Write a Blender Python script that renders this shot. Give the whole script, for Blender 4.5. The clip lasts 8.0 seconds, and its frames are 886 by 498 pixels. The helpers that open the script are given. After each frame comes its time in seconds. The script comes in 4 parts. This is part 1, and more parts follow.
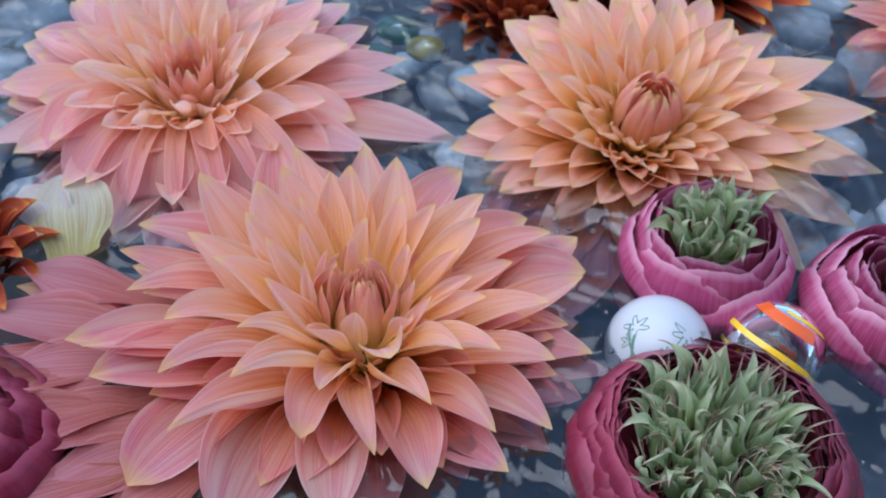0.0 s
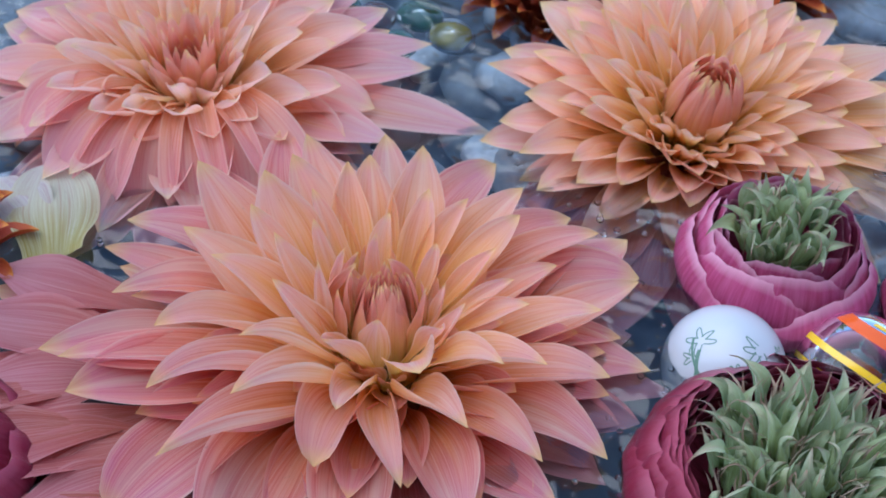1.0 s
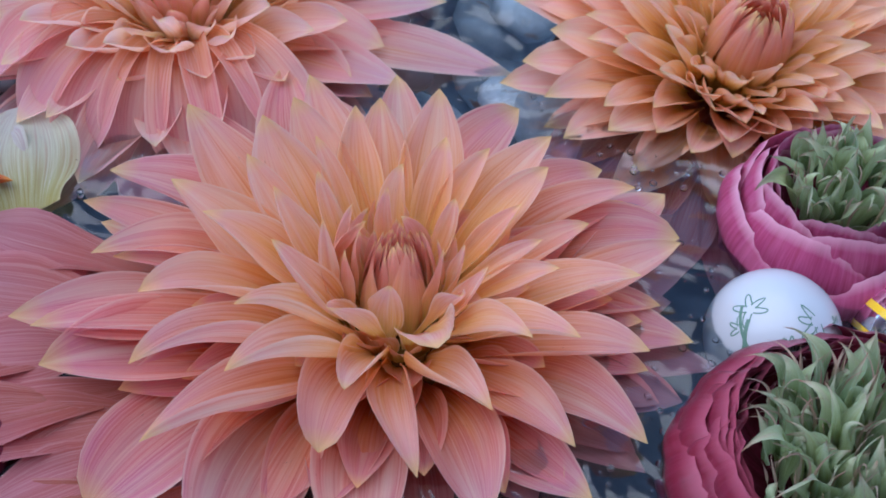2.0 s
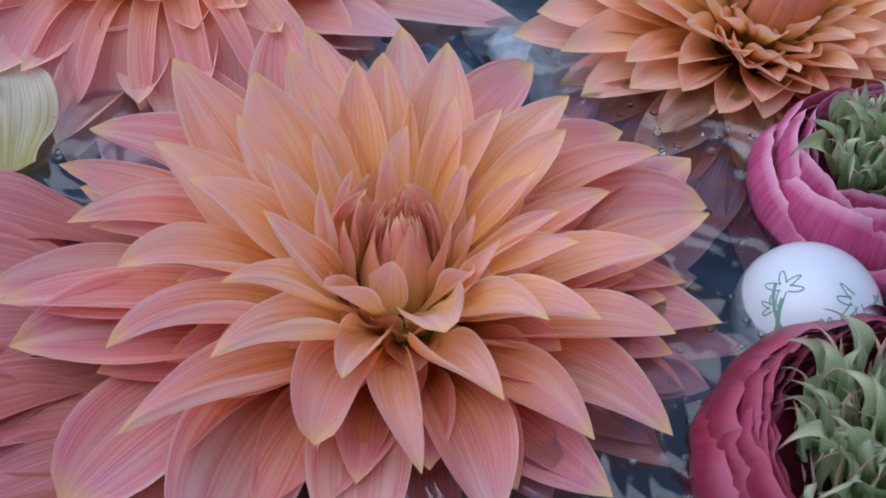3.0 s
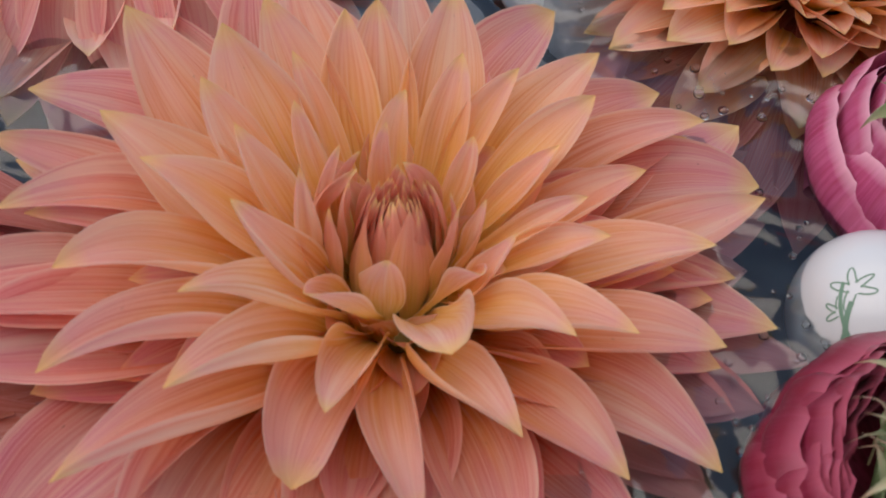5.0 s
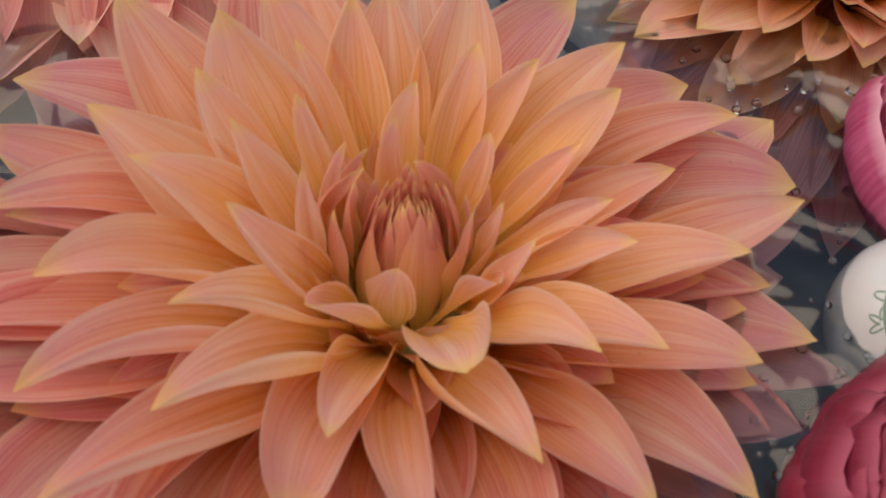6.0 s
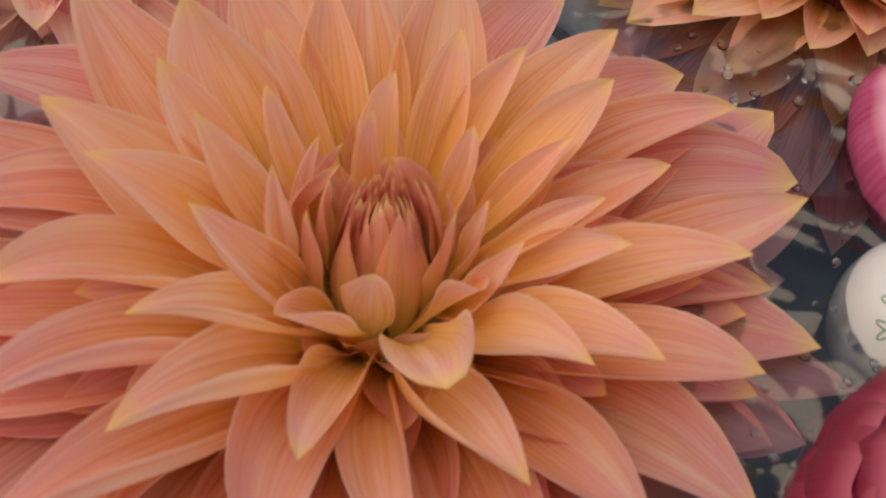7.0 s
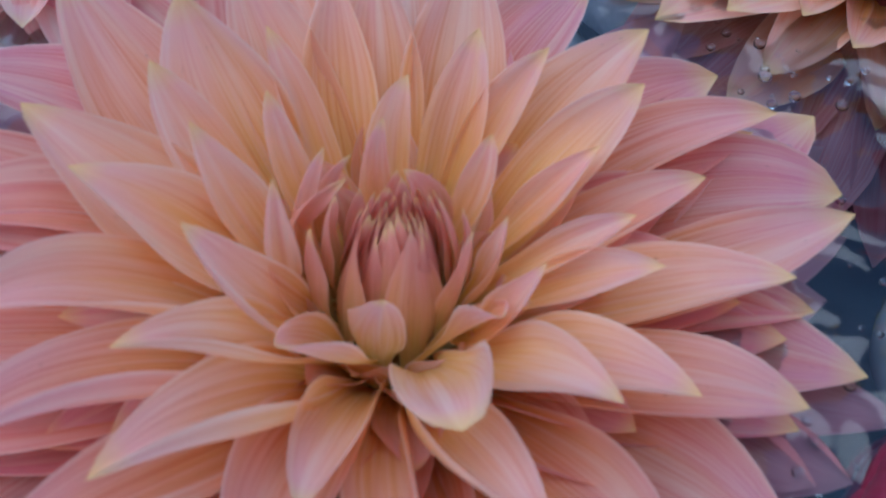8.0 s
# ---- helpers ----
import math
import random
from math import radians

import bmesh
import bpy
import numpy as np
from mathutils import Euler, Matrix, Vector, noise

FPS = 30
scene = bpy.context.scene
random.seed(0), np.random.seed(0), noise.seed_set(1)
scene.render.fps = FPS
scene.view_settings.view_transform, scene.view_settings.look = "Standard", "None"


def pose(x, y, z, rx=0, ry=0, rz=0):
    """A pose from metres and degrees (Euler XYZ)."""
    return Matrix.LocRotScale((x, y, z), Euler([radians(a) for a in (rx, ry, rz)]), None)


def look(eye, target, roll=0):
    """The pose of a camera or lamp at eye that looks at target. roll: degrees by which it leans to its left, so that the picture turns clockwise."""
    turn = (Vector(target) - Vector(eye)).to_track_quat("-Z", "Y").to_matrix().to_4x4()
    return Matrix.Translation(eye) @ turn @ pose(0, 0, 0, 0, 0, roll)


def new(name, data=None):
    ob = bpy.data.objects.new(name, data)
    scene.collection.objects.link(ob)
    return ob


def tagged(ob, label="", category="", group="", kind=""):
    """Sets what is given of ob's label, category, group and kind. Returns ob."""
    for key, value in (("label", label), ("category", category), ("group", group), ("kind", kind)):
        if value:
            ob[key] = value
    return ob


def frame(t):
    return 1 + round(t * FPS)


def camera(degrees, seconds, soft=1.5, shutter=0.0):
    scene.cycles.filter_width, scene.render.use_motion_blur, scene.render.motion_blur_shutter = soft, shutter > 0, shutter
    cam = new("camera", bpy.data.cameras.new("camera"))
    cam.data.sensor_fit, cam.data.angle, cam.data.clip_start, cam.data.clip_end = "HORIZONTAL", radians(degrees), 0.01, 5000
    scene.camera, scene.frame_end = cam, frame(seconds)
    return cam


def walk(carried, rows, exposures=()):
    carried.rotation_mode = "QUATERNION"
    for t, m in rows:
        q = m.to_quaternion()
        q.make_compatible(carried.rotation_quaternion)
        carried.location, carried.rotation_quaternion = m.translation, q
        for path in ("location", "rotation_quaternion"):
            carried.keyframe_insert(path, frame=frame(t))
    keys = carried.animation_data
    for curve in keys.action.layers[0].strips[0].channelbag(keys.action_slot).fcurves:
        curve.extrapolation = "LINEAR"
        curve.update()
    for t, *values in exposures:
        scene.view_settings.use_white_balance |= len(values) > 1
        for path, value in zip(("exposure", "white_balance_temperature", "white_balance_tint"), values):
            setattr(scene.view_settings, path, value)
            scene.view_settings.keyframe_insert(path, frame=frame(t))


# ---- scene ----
cam = camera(40.2, 8.0, soft=1.8)
METRES, EYE, TILT, LEAN, TURN = 0.16, 0.2265, -46.0, -1.0, 0.0
ROWS = [
    (0.0, 0.0, 0.0, 0.0, -0.0, -0.0, -0.0),
    (0.5, -0.042, 0.1284, -0.0285, -0.18, 0.82, -0.32),
    (1.0, -0.0488, 0.2417, -0.0418, -0.13, 1.51, -0.5),
    (1.5, -0.0667, 0.3338, -0.03, -0.2, 0.28, -0.61),
    (3.0, -0.078, 0.5256, 0.0092, -0.03, -4.09, -1.13),
    (3.5, -0.088, 0.5721, 0.0288, -0.3, -5.17, -1.25),
    (4.0, -0.0899, 0.6269, 0.0323, -0.16, -5.9, -1.41),
    (4.5, -0.0857, 0.6886, 0.0484, -0.36, -7.22, -1.46),
    (6.0, -0.0883, 0.8216, 0.0681, 0.4, -8.9, -1.63),
    (6.5, -0.0831, 0.8537, 0.0723, 0.16, -9.64, -1.71),
    (7.0, -0.0849, 0.8869, 0.0748, -0.26, -9.8, -1.71),
    (7.5, -0.087, 0.9257, 0.0903, -0.01, -10.33, -1.8),
    (8.0, -0.087, 0.9641, 0.0904, 0.37, -10.76, -1.8),
]
cam.data.dof.use_dof, cam.data.dof.focus_distance, cam.data.dof.aperture_fstop = True, 0.222, 46.0
EXPOSURES = [(0.0, 0.48, 5550, 10), (1.0, 0.45, 5400, 10), (1.5, 0.39, 5350, 11), (3.0, 0.26, 5600, 14), (3.5, 0.25, 5800, 14), (4.0, 0.25, 6000, 14), (4.5, 0.21, 6650, 14), (6.0, 0.19, 8900, 15), (7.0, 0.19, 9500, 14), (7.4, 0.20, 7500, 13), (8.0, 0.18, 5000, 8)]
walk(cam, [(t, pose(0, 0, EYE, TILT, LEAN, TURN) @ pose(METRES * x, METRES * y, METRES * z, 90 + pitch, roll, yaw)) for t, x, y, z, yaw, pitch, roll in ROWS], EXPOSURES)

# ---- world and sun: soft light of a bright overcast sky ----
world = bpy.data.worlds.new("sky")
scene.world = world
world.use_nodes = True
wn = world.node_tree
sky = wn.nodes.new("ShaderNodeTexSky")
sky.sky_type = "NISHITA"
sky.sun_disc = False
sky.sun_elevation, sky.sun_rotation = radians(65), radians(-108)
sky.air_density, sky.dust_density = 1.0, 0.6
wn.links.new(sky.outputs[0], wn.nodes["Background"].inputs[0])
wn.nodes["Background"].inputs[1].default_value = 0.185
sun_data = bpy.data.lights.new("sun", "SUN")
sun_data.energy, sun_data.angle, sun_data.color = 2.85, radians(100), (1.0, 0.95, 0.88)
sun = new("sun", sun_data)
sun.matrix_world = look((-0.6, -0.2, 1.35), (0, 0, 0))
scene.view_settings.exposure = 0.0


# ---- materials ----
def material(name):
    m = bpy.data.materials.new(name)
    m.use_nodes = True
    nt = m.node_tree
    return m, nt, nt.nodes["Principled BSDF"]


def node(nt, kind, links=(), **values):
    n = nt.nodes.new("ShaderNode" + kind)
    for k, v in values.items():
        if k == "operation":
            n.operation = v
        elif k == "blend_type":
            n.blend_type = v
        elif k == "data_type":
            n.data_type = v
        else:
            n.inputs[int(k[1:])].default_value = v
    for i, out in links:
        nt.links.new(out, n.inputs[i])
    return n


def ramp(nt, fac, stops):
    r = nt.nodes.new("ShaderNodeValToRGB")
    e = r.color_ramp.elements
    while len(e) < len(stops):
        e.new(0.5)
    for k, (p, c) in zip(e, stops):
        k.position, k.color = p, (*c, 1)
    nt.links.new(fac, r.inputs[0])
    return r.outputs[0]


def mix(nt, fac, a, b, blend="MIX"):
    n = nt.nodes.new("ShaderNodeMix")
    n.data_type, n.blend_type = "RGBA", blend
    for i, v in ((0, fac), (6, a), (7, b)):
        if isinstance(v, (int, float)):
            n.inputs[i].default_value = v
        elif isinstance(v, tuple):
            n.inputs[i].default_value = (*v, 1)
        else:
            nt.links.new(v, n.inputs[i])
    return n.outputs[2]


def petal_material(name, young, old, tip_at=0.962, tip=(0.86, 0.66, 0.26), vein=(0.9, 0.62, 0.5), thin=0.48, gloss=0.5, spots=0.5, edge=(0.9, 0.66, 0.5), edge_amount=0.35, pale=0.3):
    """A thin, translucent petal: colour runs from base to tip and with the tone of the petal, with fine lengthwise
    veins, paler rim, specks and bruises.
    """
    m, nt, b = material(name)
    uv = nt.nodes.new("ShaderNodeUVMap").outputs[0]
    sep = node(nt, "SeparateXYZ", [(0, uv)])
    across, along = sep.outputs[0], sep.outputs[1]
    info = nt.nodes.new("ShaderNodeObjectInfo")
    tone = nt.nodes.new("ShaderNodeAttribute")
    tone.attribute_name = "tone"
    shift = node(nt, "Math", [(0, info.outputs["Random"])], operation="MULTIPLY", i1=37.0)
    at = node(nt, "CombineXYZ", [(0, across), (1, along), (2, shift.outputs[0])])
    fine = node(nt, "VectorMath", [(0, at.outputs[0])], operation="MULTIPLY", i1=(58, 1.3, 1))
    veins = node(nt, "TexNoise", [(0, fine.outputs[0])], i2=1.0, i3=5.0, i4=0.68)
    broad = node(nt, "VectorMath", [(0, at.outputs[0])], operation="MULTIPLY", i1=(4.5, 1.3, 1))
    blotch = node(nt, "TexNoise", [(0, broad.outputs[0])], i2=1.0, i3=2.0, i4=0.5)
    wob = node(nt, "MapRange", [(0, blotch.outputs[0])], i1=0.3, i2=0.7, i3=-0.09, i4=0.09)
    pos = node(nt, "Math", [(0, along), (1, wob.outputs[0])], operation="ADD")
    ca = ramp(nt, pos.outputs[0], young)
    cb = ramp(nt, pos.outputs[0], old)
    col = mix(nt, tone.outputs["Fac"], ca, cb)
    vf = node(nt, "MapRange", [(0, veins.outputs[0])], i1=0.48, i2=0.66, i3=0.0, i4=0.6)
    col = mix(nt, vf.outputs[0], col, vein)
    vd = node(nt, "MapRange", [(0, veins.outputs[0])], i1=0.5, i2=0.36, i3=0.0, i4=0.65)
    col = mix(nt, vd.outputs[0], col, (0.86, 0.58, 0.6), "MULTIPLY")
    streak = node(nt, "VectorMath", [(0, at.outputs[0])], operation="MULTIPLY", i1=(5.5, 0.9, 2))
    streak = node(nt, "TexNoise", [(0, streak.outputs[0])], i2=1.0, i3=3.0, i4=0.6)
    sk = node(nt, "MapRange", [(0, streak.outputs[0])], i1=0.48, i2=0.66, i3=0.0, i4=pale)
    sa = node(nt, "MapRange", [(0, along)], i1=0.35, i2=0.75, i3=0.0, i4=1.0)
    sk = node(nt, "Math", [(0, sk.outputs[0]), (1, sa.outputs[0])], operation="MULTIPLY")
    col = mix(nt, sk.outputs[0], col, edge)
    off = node(nt, "Math", [(0, across)], operation="SUBTRACT", i1=0.5)
    off = node(nt, "Math", [(0, off.outputs[0])], operation="ABSOLUTE")
    rim = node(nt, "MapRange", [(0, off.outputs[0])], i1=0.45, i2=0.5, i3=0.0, i4=edge_amount)
    col = mix(nt, rim.outputs[0], col, edge)
    tp = node(nt, "MapRange", [(0, along)], i1=tip_at - 0.07, i2=tip_at + 0.04, i3=0.0, i4=0.92)
    col = mix(nt, tp.outputs[0], col, tip)
    if spots:
        sp = node(nt, "VectorMath", [(0, at.outputs[0])], operation="MULTIPLY", i1=(16, 26, 3))
        sn = node(nt, "TexNoise", [(0, sp.outputs[0])], i2=1.0, i3=4.0, i4=0.75)
        sf = node(nt, "MapRange", [(0, sn.outputs[0])], i1=0.675, i2=0.72, i3=0.0, i4=spots)
        col = mix(nt, sf.outputs[0], col, (0.16, 0.05, 0.03))
    nt.links.new(col, b.inputs["Base Color"])
    b.inputs["Roughness"].default_value = gloss
    b.inputs["Specular IOR Level"].default_value = 0.35
    b.inputs["Sheen Weight"].default_value = 0.04
    bump = node(nt, "Bump", [(2, veins.outputs[0])], i0=0.35, i1=0.0006)
    bump.inputs["Height"].default_value = 1
    nt.links.new(veins.outputs[0], bump.inputs["Height"])
    nt.links.new(bump.outputs[0], b.inputs["Normal"])
    tr = node(nt, "BsdfTranslucent", [(0, col)])
    ms = node(nt, "MixShader", [(1, b.outputs[0]), (2, tr.outputs[0])], i0=thin)
    nt.links.new(ms.outputs[0], nt.nodes["Material Output"].inputs[0])
    return m


# the second ramp's deeper rose is age, and painted shade on low front petals
PEACH = petal_material("peach_petal",
    [(0.2, (0.88, 0.68, 0.1)), (0.5, (0.96, 0.66, 0.18)), (0.74, (0.96, 0.62, 0.32)), (0.95, (0.95, 0.62, 0.48))],
    [(0.2, (0.82, 0.38, 0.06)), (0.46, (0.86, 0.32, 0.14)), (0.66, (0.8, 0.27, 0.24)), (0.92, (0.82, 0.33, 0.42))], edge=(0.97, 0.79, 0.64), vein=(0.95, 0.64, 0.5), edge_amount=0.6, pale=0.48, thin=0.56, tip=(0.93, 0.72, 0.26), tip_at=0.972)
BLUSH = petal_material("blush_petal",
    [(0.2, (0.88, 0.68, 0.16)), (0.5, (0.96, 0.7, 0.28)), (0.74, (0.95, 0.66, 0.42)), (0.95, (0.94, 0.66, 0.54))],
    [(0.2, (0.82, 0.4, 0.12)), (0.46, (0.88, 0.42, 0.26)), (0.66, (0.87, 0.4, 0.4)), (0.92, (0.88, 0.48, 0.58))], edge=(0.96, 0.78, 0.64), vein=(0.95, 0.7, 0.6), edge_amount=0.55, pale=0.5, thin=0.56, tip=(0.92, 0.74, 0.38), tip_at=0.97)
# wet petals, with the shade low on the flowers painted in as darker colour
SOAKED_SHADED = petal_material("soaked_shaded_petal",
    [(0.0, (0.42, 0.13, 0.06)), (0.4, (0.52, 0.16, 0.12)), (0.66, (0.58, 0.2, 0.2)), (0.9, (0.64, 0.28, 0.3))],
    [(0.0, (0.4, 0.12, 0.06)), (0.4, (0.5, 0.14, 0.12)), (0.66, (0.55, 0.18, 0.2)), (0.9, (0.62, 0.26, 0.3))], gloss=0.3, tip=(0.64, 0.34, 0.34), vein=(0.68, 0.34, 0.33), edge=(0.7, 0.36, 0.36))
HEART = petal_material("heart_petal",
    [(0.2, (0.72, 0.56, 0.1)), (0.5, (0.9, 0.5, 0.18)), (0.75, (0.9, 0.42, 0.28)), (0.95, (0.9, 0.46, 0.34))],
    [(0.2, (0.64, 0.36, 0.09)), (0.6, (0.78, 0.35, 0.18)), (0.8, (0.78, 0.3, 0.23)), (0.95, (0.85, 0.44, 0.32))], vein=(0.88, 0.4, 0.36), tip=(0.94, 0.74, 0.3), tip_at=0.955)
APRICOT = petal_material("apricot_petal",
    [(0.2, (0.72, 0.56, 0.04)), (0.5, (0.96, 0.66, 0.1)), (0.72, (0.96, 0.66, 0.28)), (0.93, (0.95, 0.68, 0.46))],
    [(0.2, (0.82, 0.5, 0.08)), (0.46, (0.96, 0.58, 0.18)), (0.68, (0.95, 0.5, 0.32)), (0.95, (0.94, 0.52, 0.5))], edge=(0.96, 0.78, 0.58), edge_amount=0.5, pale=0.45)
RUST = petal_material("rust_petal",
    [(0.0, (0.1, 0.008, 0.004)), (0.4, (0.18, 0.014, 0.006)), (0.7, (0.26, 0.025, 0.008)), (0.95, (0.4, 0.07, 0.012))],
    [(0.0, (0.12, 0.01, 0.005)), (0.4, (0.22, 0.018, 0.008)), (0.7, (0.32, 0.035, 0.012)), (0.95, (0.5, 0.11, 0.02))],
    tip=(0.75, 0.34, 0.05), vein=(0.42, 0.07, 0.02), thin=0.2, edge=(0.7, 0.28, 0.04), edge_amount=0.5, spots=0.0, pale=0.1)
MAGENTA = petal_material("magenta_petal",
    [(0.0, (0.30, 0.03, 0.09)), (0.4, (0.38, 0.035, 0.12)), (0.7, (0.46, 0.055, 0.17)), (0.95, (0.52, 0.085, 0.21))],
    [(0.0, (0.12, 0.007, 0.025)), (0.4, (0.2, 0.014, 0.05)), (0.7, (0.28, 0.024, 0.085)), (0.95, (0.36, 0.045, 0.13))],
    tip=(0.82, 0.46, 0.58), tip_at=0.975, vein=(0.6, 0.12, 0.28), thin=0.22, edge=(0.7, 0.24, 0.4), edge_amount=0.5, spots=0.0)
WINE = petal_material("wine_petal",
    [(0.0, (0.05, 0.003, 0.008)), (0.4, (0.1, 0.006, 0.018)), (0.7, (0.17, 0.011, 0.036)), (0.95, (0.22, 0.02, 0.055))],
    [(0.0, (0.06, 0.003, 0.008)), (0.4, (0.11, 0.006, 0.014)), (0.7, (0.17, 0.01, 0.026)), (0.95, (0.24, 0.02, 0.045))],
    tip=(0.46, 0.1, 0.16), tip_at=0.97, vein=(0.24, 0.028, 0.065), thin=0.2, gloss=0.28, edge=(0.34, 0.06, 0.1), edge_amount=0.3, spots=0.0)
CREAM = petal_material("cream_petal",
    [(0.0, (0.5, 0.44, 0.3)), (0.2, (0.56, 0.5, 0.44)), (0.5, (0.6, 0.54, 0.54)), (0.95, (0.62, 0.52, 0.54))],
    [(0.0, (0.45, 0.4, 0.08)), (0.2, (0.52, 0.48, 0.16)), (0.5, (0.6, 0.57, 0.36)), (0.95, (0.64, 0.62, 0.54))],
    tip=(0.76, 0.75, 0.68), vein=(0.78, 0.76, 0.6), edge=(0.75, 0.73, 0.5), spots=0.9)
GREEN = petal_material("green_leaf",
    [(0.0, (0.16, 0.25, 0.07)), (0.4, (0.4, 0.5, 0.18)), (0.7, (0.52, 0.62, 0.32)), (0.95, (0.58, 0.56, 0.4))],
    [(0.0, (0.11, 0.19, 0.06)), (0.4, (0.22, 0.34, 0.14)), (0.7, (0.36, 0.44, 0.25)), (0.95, (0.5, 0.34, 0.25))],
    tip=(0.36, 0.19, 0.13), tip_at=0.93, vein=(0.55, 0.66, 0.46), thin=0.35, edge=(0.42, 0.5, 0.34), edge_amount=0.7, spots=0.0)

STRAW = petal_material("dry_style",
    [(0.0, (0.3, 0.3, 0.14)), (0.4, (0.42, 0.34, 0.2)), (0.7, (0.45, 0.28, 0.2)), (0.95, (0.4, 0.22, 0.16))],
    [(0.0, (0.3, 0.3, 0.14)), (0.4, (0.46, 0.42, 0.28)), (0.7, (0.52, 0.4, 0.3)), (0.95, (0.5, 0.36, 0.28))], tip=(0.34, 0.18, 0.13), vein=(0.5, 0.4, 0.3), thin=0.3, edge=(0.5, 0.4, 0.3), spots=0.0)


def stone_material():
    m, nt, b = material("pebble_stone")
    info = nt.nodes.new("ShaderNodeObjectInfo")
    tc = nt.nodes.new("ShaderNodeTexCoord")
    base = ramp(nt, info.outputs["Random"], [(0.0, (0.08, 0.09, 0.1)), (0.2, (0.3, 0.33, 0.36)), (0.5, (0.52, 0.57, 0.62)), (0.85, (0.7, 0.74, 0.78)), (1.0, (0.2, 0.19, 0.13))])
    n1 = node(nt, "TexNoise", [(0, tc.outputs["Object"])], i2=160.0, i3=5.0, i4=0.65)
    f = node(nt, "MapRange", [(0, n1.outputs[0])], i1=0.35, i2=0.7, i3=0.65, i4=1.2)
    g = node(nt, "CombineColor", [(0, f.outputs[0]), (1, f.outputs[0]), (2, f.outputs[0])])
    nt.links.new(mix(nt, 1.0, base, g.outputs[0], "MULTIPLY"), b.inputs["Base Color"])
    b.inputs["Roughness"].default_value = 0.45
    bp = node(nt, "Bump", [], i0=0.3, i1=0.0004)
    nt.links.new(n1.outputs[0], bp.inputs["Height"])
    nt.links.new(bp.outputs[0], b.inputs["Normal"])
    return m


STONE = stone_material()


def grit_material(name, a, c, scale, rough):
    m, nt, b = material(name)
    tc = nt.nodes.new("ShaderNodeTexCoord")
    n1 = node(nt, "TexNoise", [(0, tc.outputs["Object"])], i2=scale, i3=6.0, i4=0.7)
    n2 = node(nt, "TexNoise", [(0, tc.outputs["Object"])], i2=scale / 12, i3=2.0, i4=0.5)
    fac = mix(nt, 0.5, n1.outputs[0], n2.outputs[0])
    nt.links.new(ramp(nt, fac, [(0.3, a), (0.7, c)]), b.inputs["Base Color"])
    b.inputs["Roughness"].default_value = rough
    bp = node(nt, "Bump", [], i0=0.4, i1=0.001)
    nt.links.new(n1.outputs[0], bp.inputs["Height"])
    nt.links.new(bp.outputs[0], b.inputs["Normal"])
    return m


BASIN = grit_material("basin_concrete", (0.035, 0.04, 0.045), (0.09, 0.1, 0.11), 120, 0.7)
PAVING = grit_material("paving_stone", (0.16, 0.16, 0.15), (0.3, 0.29, 0.27), 30, 0.85)
STALK = grit_material("olive_stalk", (0.2, 0.13, 0.02), (0.3, 0.2, 0.04), 300, 0.6)


def water_material():
    """Clear still water: sees through to the stones, mirrors the sky by Fresnel, with small ripples."""
    m, nt, b = material("clear_water")
    nt.nodes.remove(b)
    tc = nt.nodes.new("ShaderNodeTexCoord")
    n1 = node(nt, "TexNoise", [(0, tc.outputs["Object"])], i2=52.0, i3=0.5, i4=0.4, i8=2.4)
    n2 = node(nt, "TexNoise", [(0, tc.outputs["Object"])], i2=22.0, i3=1.0, i4=0.4, i8=0.6)
    h = node(nt, "Math", [(0, n2.outputs[0])], operation="MULTIPLY", i1=2.2)
    h = node(nt, "Math", [(0, n1.outputs[0]), (1, h.outputs[0])], operation="ADD")
    bp = node(nt, "Bump", [], i0=0.7, i1=0.004)
    nt.links.new(h.outputs[0], bp.inputs["Height"])
    gl = node(nt, "BsdfGlossy", [], i1=0.015)
    nt.links.new(bp.outputs[0], gl.inputs["Normal"])
    tr = node(nt, "BsdfTransparent", [])
    tr.inputs[0].default_value = (0.86, 0.92, 0.95, 1)
    fr = node(nt, "Fresnel", [], i0=1.7)
    nt.links.new(bp.outputs[0], fr.inputs["Normal"])
    ms = node(nt, "MixShader", [(0, fr.outputs[0]), (1, tr.outputs[0]), (2, gl.outputs[0])])
    nt.links.new(ms.outputs[0], nt.nodes["Material Output"].inputs[0])
    return m


WATER = water_material()


def plain(name, colour, rough, spec=0.5, coat=0.0, transmission=0.0):
    m, nt, b = material(name)
    b.inputs["Base Color"].default_value = (*colour, 1)
    b.inputs["Roughness"].default_value = rough
    b.inputs["Specular IOR Level"].default_value = spec
    b.inputs["Coat Weight"].default_value = coat
    b.inputs["Transmission Weight"].default_value = transmission
    b.inputs["IOR"].default_value = 1.45
    return m


PORCELAIN = plain("white_glaze", (0.5, 0.53, 0.56), 0.22, coat=0.15)
GREEN_INK = plain("green_ink", (0.12, 0.22, 0.16), 0.4, spec=0.3)
GLASS = plain("clear_glass", (0.95, 0.95, 0.95), 0.0, transmission=1.0)
YELLOW_GLASS = plain("yellow_glass", (0.85, 0.55, 0.02), 0.15, coat=0.5)
ORANGE_GLASS = plain("orange_glass", (0.75, 0.12, 0.015), 0.15, coat=0.5)
GEM_GREEN = plain("green_glass", (0.04, 0.16, 0.07), 0.08, transmission=0.5)
GEM_YELLOW = plain("amber_glass", (0.5, 0.4, 0.03), 0.08, transmission=0.5)
GEM_BROWN = plain("brown_glass", (0.2, 0.08, 0.05), 0.08, transmission=0.5)
DROP = plain("water_drop", (0.97, 0.98, 1.0), 0.0, transmission=1.0)
